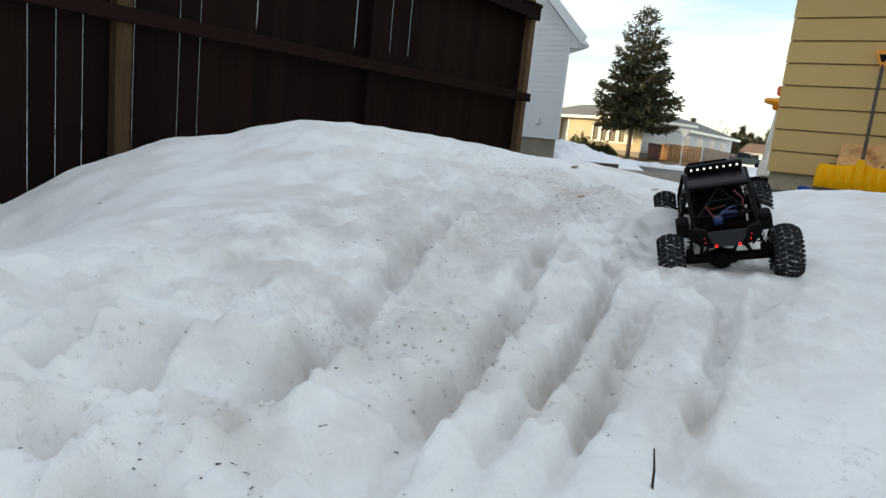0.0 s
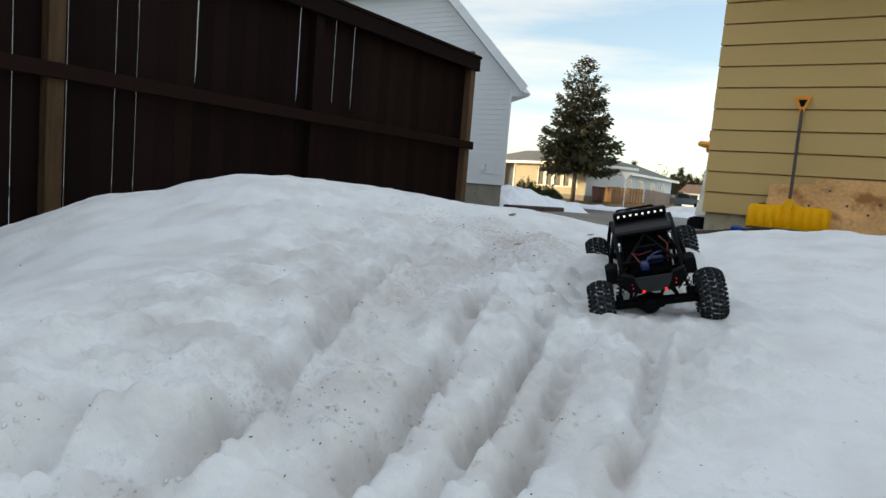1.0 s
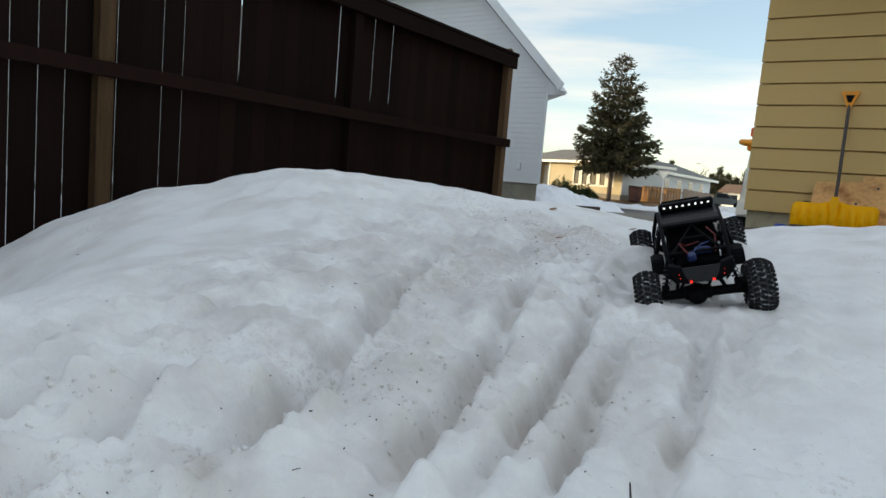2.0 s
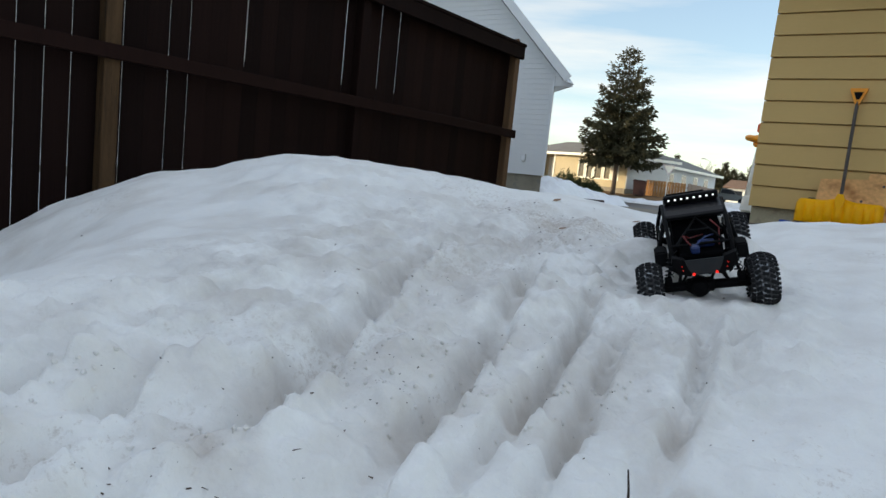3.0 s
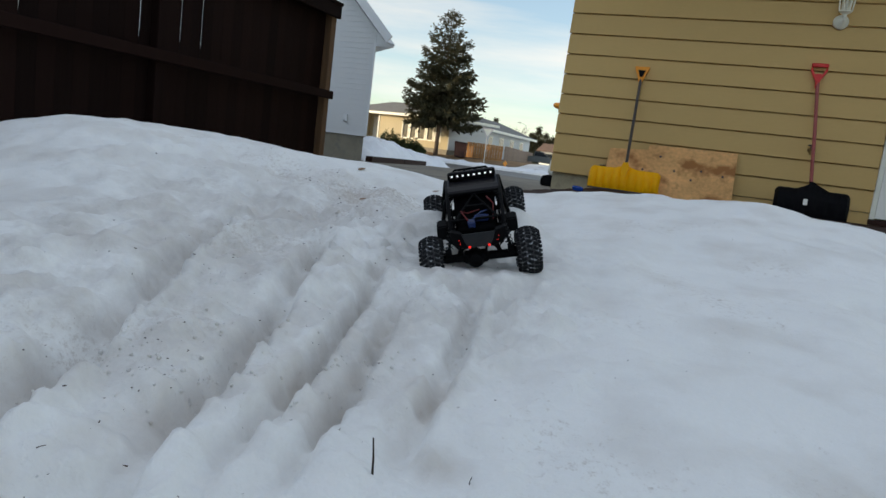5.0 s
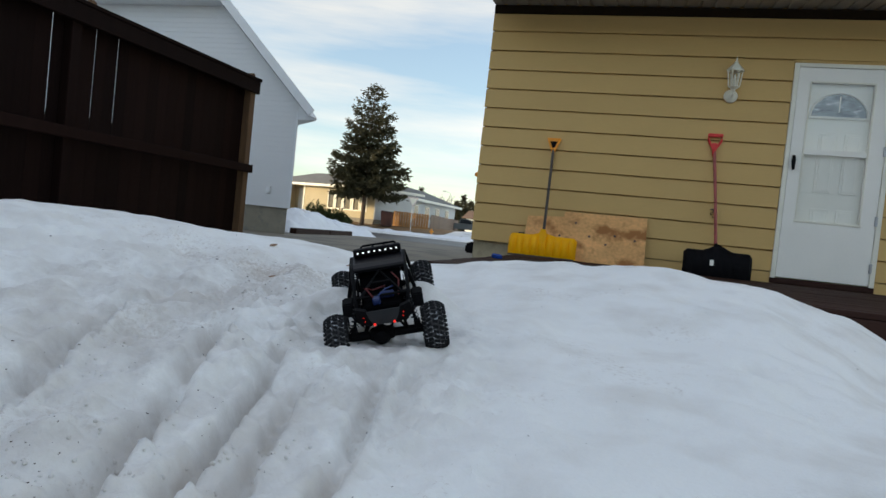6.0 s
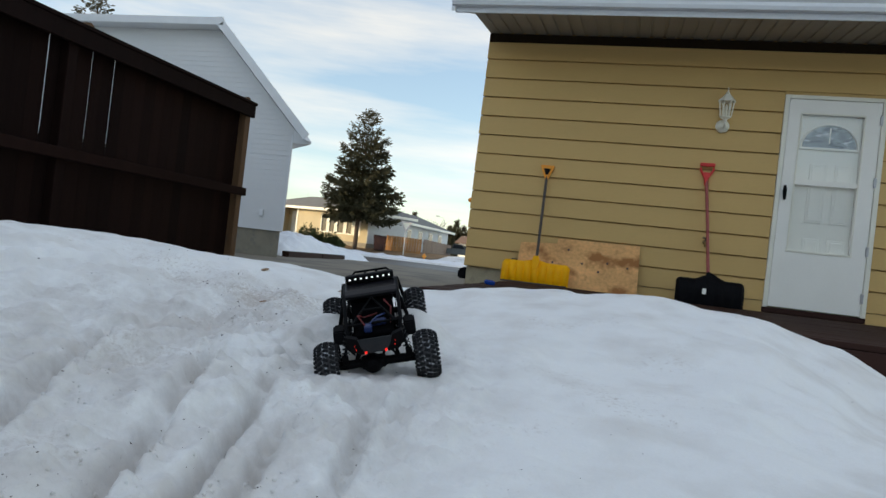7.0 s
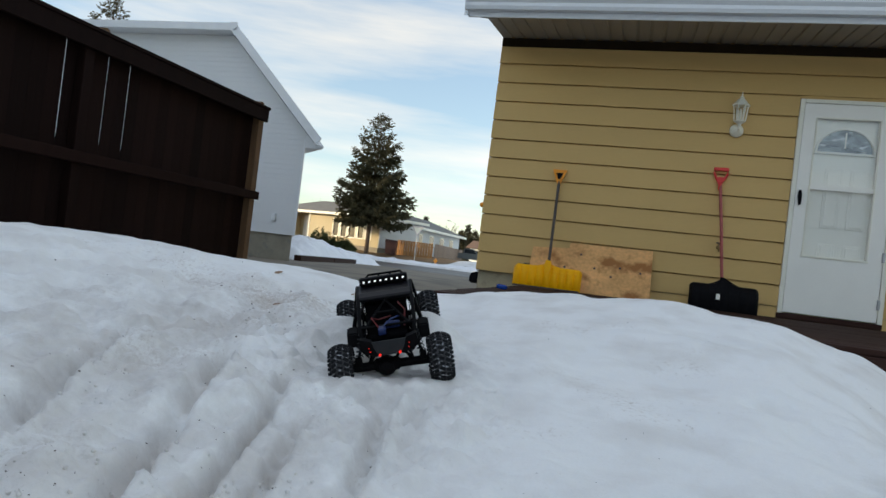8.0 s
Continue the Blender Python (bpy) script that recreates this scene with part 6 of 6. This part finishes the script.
for k in range(8):
    bm = bmesh.new()
    lathe(bm, [(0, 0.0), (0.0032, 0.0), (0.003, 0.0012), (0, 0.002)], 10, pose(-0.06 + 0.12 * k / 7, 0.0137, 0.257, 90))
    part("led", bm, M_LED, bar, "white lamp")
bm = bmesh.new()
lead = []
sect = [(0.040, 0.232, 0.062), (0.075, 0.222, 0.064), (0.13, 0.200, 0.062), (0.185, 0.172, 0.055), (0.212, 0.150, 0.048)]
for yy, zz, hw in sect:
    lead.append([bm.verts.new((sgn * q, yy, z)) for sgn, q, z in ((-1, hw + 0.006, zz - 0.055), (-1, hw, zz - 0.006), (-1, hw * 0.6, zz), (1, hw * 0.6, zz), (1, hw, zz - 0.006), (1, hw + 0.006, zz - 0.055))])
for a, b in zip(lead, lead[1:]):
    for k in range(5):
        bm.faces.new((a[k], a[k + 1], b[k + 1], b[k]))
bm.faces.new(lead[-1])
bm.faces.new(lead[0][::-1])
hood = part("hood", bm, M_GREEN, crawler, "dark green hood with snow on it")
bm = bmesh.new()
for q in (-0.03, 0.0, 0.03):
    tube(bm, [(q, 0.075, 0.2225), (q, 0.13, 0.2005), (q, 0.18, 0.175)], 0.0022, sides=5)
part("hood_rib", bm, M_GREEN, hood)
bm = bmesh.new()
tube(bm, [(-0.05, 0.20, 0.15), (-0.054, 0.226, 0.186), (-0.046, 0.232, 0.196), (0.046, 0.232, 0.196), (0.054, 0.226, 0.186), (0.05, 0.20, 0.15)], 0.0045, sides=8)
for q in (-0.016, 0.016):
    tube(bm, [(q, 0.205, 0.15), (q, 0.231, 0.195)], 0.0036, sides=6)
tube(bm, [(-0.054, 0.226, 0.176), (-0.058, 0.215, 0.13), (0.058, 0.215, 0.13), (0.054, 0.226, 0.176)], 0.0045, sides=8)
for v in bm.verts:
    v.co.z += 0.014
part("front_bumper", bm, M_CAGE, crawler, "black tubular bumper hoop")
for sx_ in (-1, 1):
    bm = bmesh.new()
    prism(bm, [(-0.075, 0.106), (0.075, 0.106), (0.12, 0.125), (0.12, 0.17), (0.07, 0.178), (0.03, 0.15), (-0.07, 0.14)], sx_ * 0.079, sx_ * 0.082, axis="x")
    part("side_panel", bm, M_GREEN, crawler, "dark green side panel")
    bm = bmesh.new()
    prism(bm, [(-0.155, 0.112), (-0.105, 0.100), (-0.088, 0.112), (-0.085, 0.145), (-0.105, 0.158), (-0.14, 0.15)], sx_ * 0.070, sx_ * 0.098, axis="x")
    bmesh.ops.bevel(bm, geom=list(bm.edges), offset=0.004, segments=2, affect="EDGES")
    part("rear_fender", bm, M_CAGE, crawler, "black moulded fender box")
bm = bmesh.new()
prism(bm, [(-0.039, 0.151), (0.039, 0.151), (0.034, 0.128), (0.025, 0.106), (-0.025, 0.106), (-0.034, 0.128)], -0.2215, -0.2185)
plate = part("rear_plate", bm, M_PLATE, crawler, "grey tail plate")
for q, z, r in ((-0.026, 0.110, 0.0034), (0.026, 0.110, 0.0034), (-0.05, 0.124, 0.0008), (0.05, 0.124, 0.0008), (-0.052, 0.136, 0.0007), (0.052, 0.136, 0.0007)):
    bm = bmesh.new()
    lathe(bm, [(0, -0.003), (r, -0.002), (r, 0.002), (r * 0.6, 0.005), (0, 0.006)], 10, pose(q, -0.224, z, 90))
    part("tail_light", bm, M_TAIL, plate, "lit red tail light")
for sx_ in (-1, 1):
    bm = bmesh.new()
    prism(bm, [(sx_ * 0.0395, 0.152), (sx_ * 0.064, 0.162), (sx_ * 0.066, 0.140), (sx_ * 0.055, 0.114), (sx_ * 0.030, 0.101), (sx_ * 0.0255, 0.106), (sx_ * 0.0345, 0.128)], -0.2205, -0.198)
    bmesh.ops.bevel(bm, geom=list(bm.edges), offset=0.002, segments=1, affect="EDGES")
    part("tail_corner", bm, M_CAGE, crawler, "black rounded corner panel")
bm = bmesh.new()
prism(bm, [(-0.062, 0.160), (-0.056, 0.110), (-0.048, 0.100), (-0.052, 0.125)], -0.216, -0.205)
part("tail_bracket", bm, M_CAGE, crawler)
bm = bmesh.new()
prism(bm, [(0.062, 0.160), (0.056, 0.110), (0.048, 0.100), (0.052, 0.125)], -0.216, -0.205)
part("tail_bracket", bm, M_CAGE, crawler)
bm = bmesh.new()
box(bm, (-0.046, -0.185, 0.108), (0.046, -0.105, 0.132), 0.004)
part("battery", bm, M_TUB, crawler, "black battery pack")
bm = bmesh.new()
box(bm, (-0.022, -0.188, 0.132), (-0.004, -0.16, 0.148), 0.003, m=pose(0, 0, 0, 0, 0, 0))
box(bm, (-0.004, -0.15, 0.134), (0.03, -0.135, 0.15), 0.003)
part("connector", bm, M_BATT, crawler, "blue power connector")
for pts, mat in ((((-0.02, -0.17, 0.146), (-0.035, -0.15, 0.165), (-0.02, -0.12, 0.15), (0.01, -0.10, 0.15)), M_WIRE), (((-0.012, -0.17, 0.146), (0.01, -0.155, 0.16), (0.035, -0.12, 0.155)), M_BATT), (((0.04, -0.14, 0.135), (0.045, -0.11, 0.165), (0.03, -0.09, 0.18)), M_WIRE)):
    bm = bmesh.new()
    tube(bm, pts, 0.0019, sides=6)
    part("wire", bm, mat, crawler)

BODY_NAMES = ("cage_tube", "cross_tube", "roof_panel", "light_bar", "hood", "front_bumper", "side_panel", "rear_fender", "rear_plate", "tail_bracket", "tail_corner")
for ob in list(crawler.children_recursive):
    if ob.name.split(".")[0] in BODY_NAMES or (ob.parent and ob.parent.name.split(".")[0] in BODY_NAMES):
        for v in ob.data.vertices:
            v.co.z = 0.097 + (v.co.z - 0.106) * 0.76 + 0.02 * v.co.x
            if ob.name.split(".")[0] in ("light_bar", "led"):
                v.co.x *= 0.84
            if ob.name.split(".")[0] == "tail_light":
                v.co.x *= 0.88
bm = bmesh.new()
box(bm, (-0.058, -0.205, 0.095), (0.058, -0.08, 0.104), 0.002)
for q in (-0.0585, 0.0565):
    prism(bm, [(-0.205, 0.1), (-0.09, 0.1), (-0.075, 0.165), (-0.105, 0.168), (-0.16, 0.138), (-0.207, 0.112)], q, q + 0.002, axis="x")
part("electronics_tray", bm, M_TUB, crawler, "black open tray for the electronics")

# ---------------------------------------------------------------- twigs, leaves and grit on the snow
M_STICK = surf("dark_twig", (0.03, 0.02, 0.014), rough=0.9, var=0.3, scale=40)
M_LEAF = surf("dead_leaf", (0.26, 0.15, 0.08), rough=0.8, var=0.3, scale=60)


def on_snow(x, y):
    return float(snow_height(np.array([[x]]), np.array([[y]]))[0, 0])


for x, y, tall, lean_ in ((1.303, -6.545, 0.043, -0.007), (1.405, -6.485, 0.009, 0.001)):
    z = on_snow(x, y)
    bm = bmesh.new()
    tube(bm, [(x, y, z - 0.02), (x + lean_ * 0.3, y, z + tall * 0.5), (x + lean_, y + 0.004, z + tall)], 0.0007 + 0.026 * tall, 0.0004 + 0.014 * tall, sides=6)
    single("twig", bm, M_STICK, "thin dark twig standing upright in the snow", "twig")
for x, y, count, tall, sd in ((1.017, -6.976, 12, 0.015, 1), (1.038, -6.931, 5, 0.014, 2), (0.977, -7.004, 5, 0.013, 3)):
    rng = random.Random(sd)
    z = on_snow(x, y)
    bm = bmesh.new()
    for k in range(count):
        bx, by = rng.uniform(-0.007, 0.007), rng.uniform(-0.007, 0.007)
        tip = Vector((bx + rng.uniform(-0.006, 0.006), by + rng.uniform(-0.006, 0.006), tall * rng.uniform(0.45, 1.0)))
        tube(bm, [(bx, by, -0.012), Vector((bx, by, 0.0)).lerp(tip, 0.6) + Vector((0, 0, 0.003)), tip], 0.0007, 0.0002, sides=4)
    ob = single("grass_tuft", bm, M_STICK, "dark wet grass blades poking through melting snow", "grass", group="grass tufts")
    ob.matrix_world = pose(x, y, z)
for x, y, r, ang in ((0.52, -5.16, 0.012, 30), (0.27, -4.72, 0.022, 70), (0.60, -4.70, 0.014, 10)):
    z = on_snow(x, y)
    bm = bmesh.new()
    prism(bm, [(-r, 0), (-r * 0.5, r * 0.45), (r * 0.3, r * 0.5), (r, 0.1 * r), (r * 0.4, -r * 0.4), (-r * 0.5, -r * 0.5)], 0, 0.002, axis="z")
    for v in bm.verts:
        v.co.z += 6 * v.co.y ** 2 + 0.1 * v.co.x
    ob = single("leaf", bm, M_LEAF, "curled brown dead leaf on the snow", "leaf", group="leaves")
    ob.matrix_world = pose(x, y, z + 0.004, 8, -6, ang)
DEBRIS = ((-0.63, -6.17, 15), (0.39, -6.18, 4), (0.52, -6.36, 4), (0.66, -6.575, 7), (0.67, -6.50, 3), (0.21, -6.0, 4), (0.716, -6.792, 7), (0.915, -6.856, 7), (0.972, -6.804, 5), (0.94, -6.845, 3), (0.914, -6.931, 4),
          (1.142, -6.688, 6), (1.023, -6.749, 5), (1.006, -6.683, 4), (1.193, -6.644, 4), (0.945, -5.813, 13), (0.96, -5.85, 4), (1.014, -6.198, 6), (1.043, -6.275, 6), (1.253, -6.245, 9), (1.183, -6.32, 6), (1.33, -6.332, 6),
          (1.274, -6.392, 4), (0.70, -5.328, 15), (0.69, -5.37, 9), (0.72, -5.27, 7), (0.596, -4.678, 12), (1.673, -5.805, 6), (1.735, -5.851, 5), (1.704, -4.951, 8), (2.375, -4.867, 8), (1.553, -5.546, 6), (1.424, -5.109, 8), (1.646, -4.707, 9),
          (0.969, -5.789, 6), (1.017, -6.182, 5), (1.042, -6.253, 5), (2.44, -4.6, 7), (2.1, -5.3, 5), (1.9, -4.9, 5))
NEEDLES = ((0.968, -6.832, 0.012, 8), (0.979, -6.825, 0.013, 12), (1.0, -6.74, 0.010, 70))
rng = random.Random(8)
bm = bmesh.new()
for x, y, mm_ in DEBRIS:
    z = on_snow(x, y)
    a = rng.uniform(0, 6.28)
    r = mm_ / 5400
    d = Vector((math.cos(a), math.sin(a), 0.15))
    p = Vector((x, y, z + 0.0015))
    tube(bm, [p - d * r * 1.3, p + Vector((0, 0, r * 0.3)), p + d * r * 1.3], r * 0.42, r * 0.3, sides=5)
for x, y, ln, turn_ in NEEDLES:
    z = on_snow(x, y)
    d = Vector((math.cos(math.radians(turn_)), math.sin(math.radians(turn_)), 0.05)) * ln * 0.5
    p = Vector((x, y, z + 0.0012))
    tube(bm, [p - d, p + Vector((0, 0, 0.0004)), p + d], 0.0007, 0.0004, sides=4)
for k in range(300):
    cx, cy, s = rng.choice(((0.55, -5.2, 0.24), (0.68, -5.32, 0.13), (0.72, -6.02, 0.16), (0.25, -4.95, 0.3), (0.9, -6.45, 0.3), (0.9, -6.8, 0.22), (1.1, -6.3, 0.35), (0.94, -6.9, 0.08), (0.92, -6.5, 0.07)))
    x, y = rng.gauss(cx, s), rng.gauss(cy, s)
    z = on_snow(x, y)
    r = rng.choice((0.0004, 0.0005, 0.0007, 0.0011)) * (1.0 if y < -5.8 else 1.7)
    a = rng.uniform(0, 6.28)
    d = Vector((math.cos(a), math.sin(a), rng.uniform(-0.2, 0.4))) * r * rng.uniform(1.0, 2.6)
    p = Vector((x, y, z + r * 0.6))
    tube(bm, [p - d, p + d], r, r * 0.7, sides=4)
single("leaf_litter", bm, surf("litter", (0.07, 0.045, 0.03), rough=0.9, var=0.5, scale=3), "scattered dark seeds, bark bits and grit on snow", "litter", kind="stuff")

# loose crumbs of snow along the track banks
rng = random.Random(21)
bm = bmesh.new()
for k in range(260):
    cx, cy = rng.choice(((0.985, -6.45), (1.0, -6.50), (0.95, -6.30), (0.90, -6.76), (0.86, -6.50), (0.74, -6.20), (1.10, -6.40), (1.15, -6.30), (0.70, -6.85), (0.60, -5.45)))
    x, y = rng.gauss(cx, 0.035), rng.gauss(cy, 0.06)
    r = rng.choice((0.0015, 0.002, 0.002, 0.003, 0.0035, 0.004))
    z = on_snow(x, y)
    lump = bmesh.ops.create_icosphere(bm, subdivisions=1, radius=r, matrix=pose(x, y, z + r * 0.35, rng.uniform(0, 90), rng.uniform(0, 90), 0))["verts"]
    for v in lump:
        v.co += Vector((rng.uniform(-1, 1), rng.uniform(-1, 1), rng.uniform(-1, 1))) * r * 0.28
single("snow_crumbs", bm, M_SNOW, "loose crumbs of snow beside the wheel ruts", "snow", kind="stuff", smooth=True)


# ---------------------------------------------------------------- unseen block added beyond the fence to keep sun off the yard
beyond = thing("west_house", "unseen stucco block added beyond the fence to shade the yard", "house")
bm = bmesh.new()
box(bm, (-24.0, -34.0, -0.6), (-16.0, 6.0, 6.2), 0.02)
part("wall", bm, surf("pale_stucco", (0.5, 0.48, 0.45), rough=0.85, var=0.1, scale=2, fine=30, bump=0.4), beyond)
bm = bmesh.new()
prism(bm, [(-24.5, 6.21), (-15.5, 6.21), (-20.0, 9.0)], -34.5, 6.4)
part("roof", bm, M_SHINGLE, beyond)

# ---------------------------------------------------------------- unseen block added behind the yard to cut low sky light
behind = thing("south_house", "unseen pale block added behind the yard to cut low sky light", "house")
bm = bmesh.new()
box(bm, (-16.0, -27.0, -0.6), (18.0, -18.0, 2.5), 0.02)
part("wall", bm, surf("tan_stucco", (0.55, 0.52, 0.47), rough=0.85, var=0.1, scale=2, fine=30, bump=0.4), behind)
bm = bmesh.new()
prism(bm, [(-27.5, 2.51), (-17.5, 2.51), (-22.5, 4.4)], -16.5, 18.5, axis="x")
part("roof", bm, M_SHINGLE, behind)
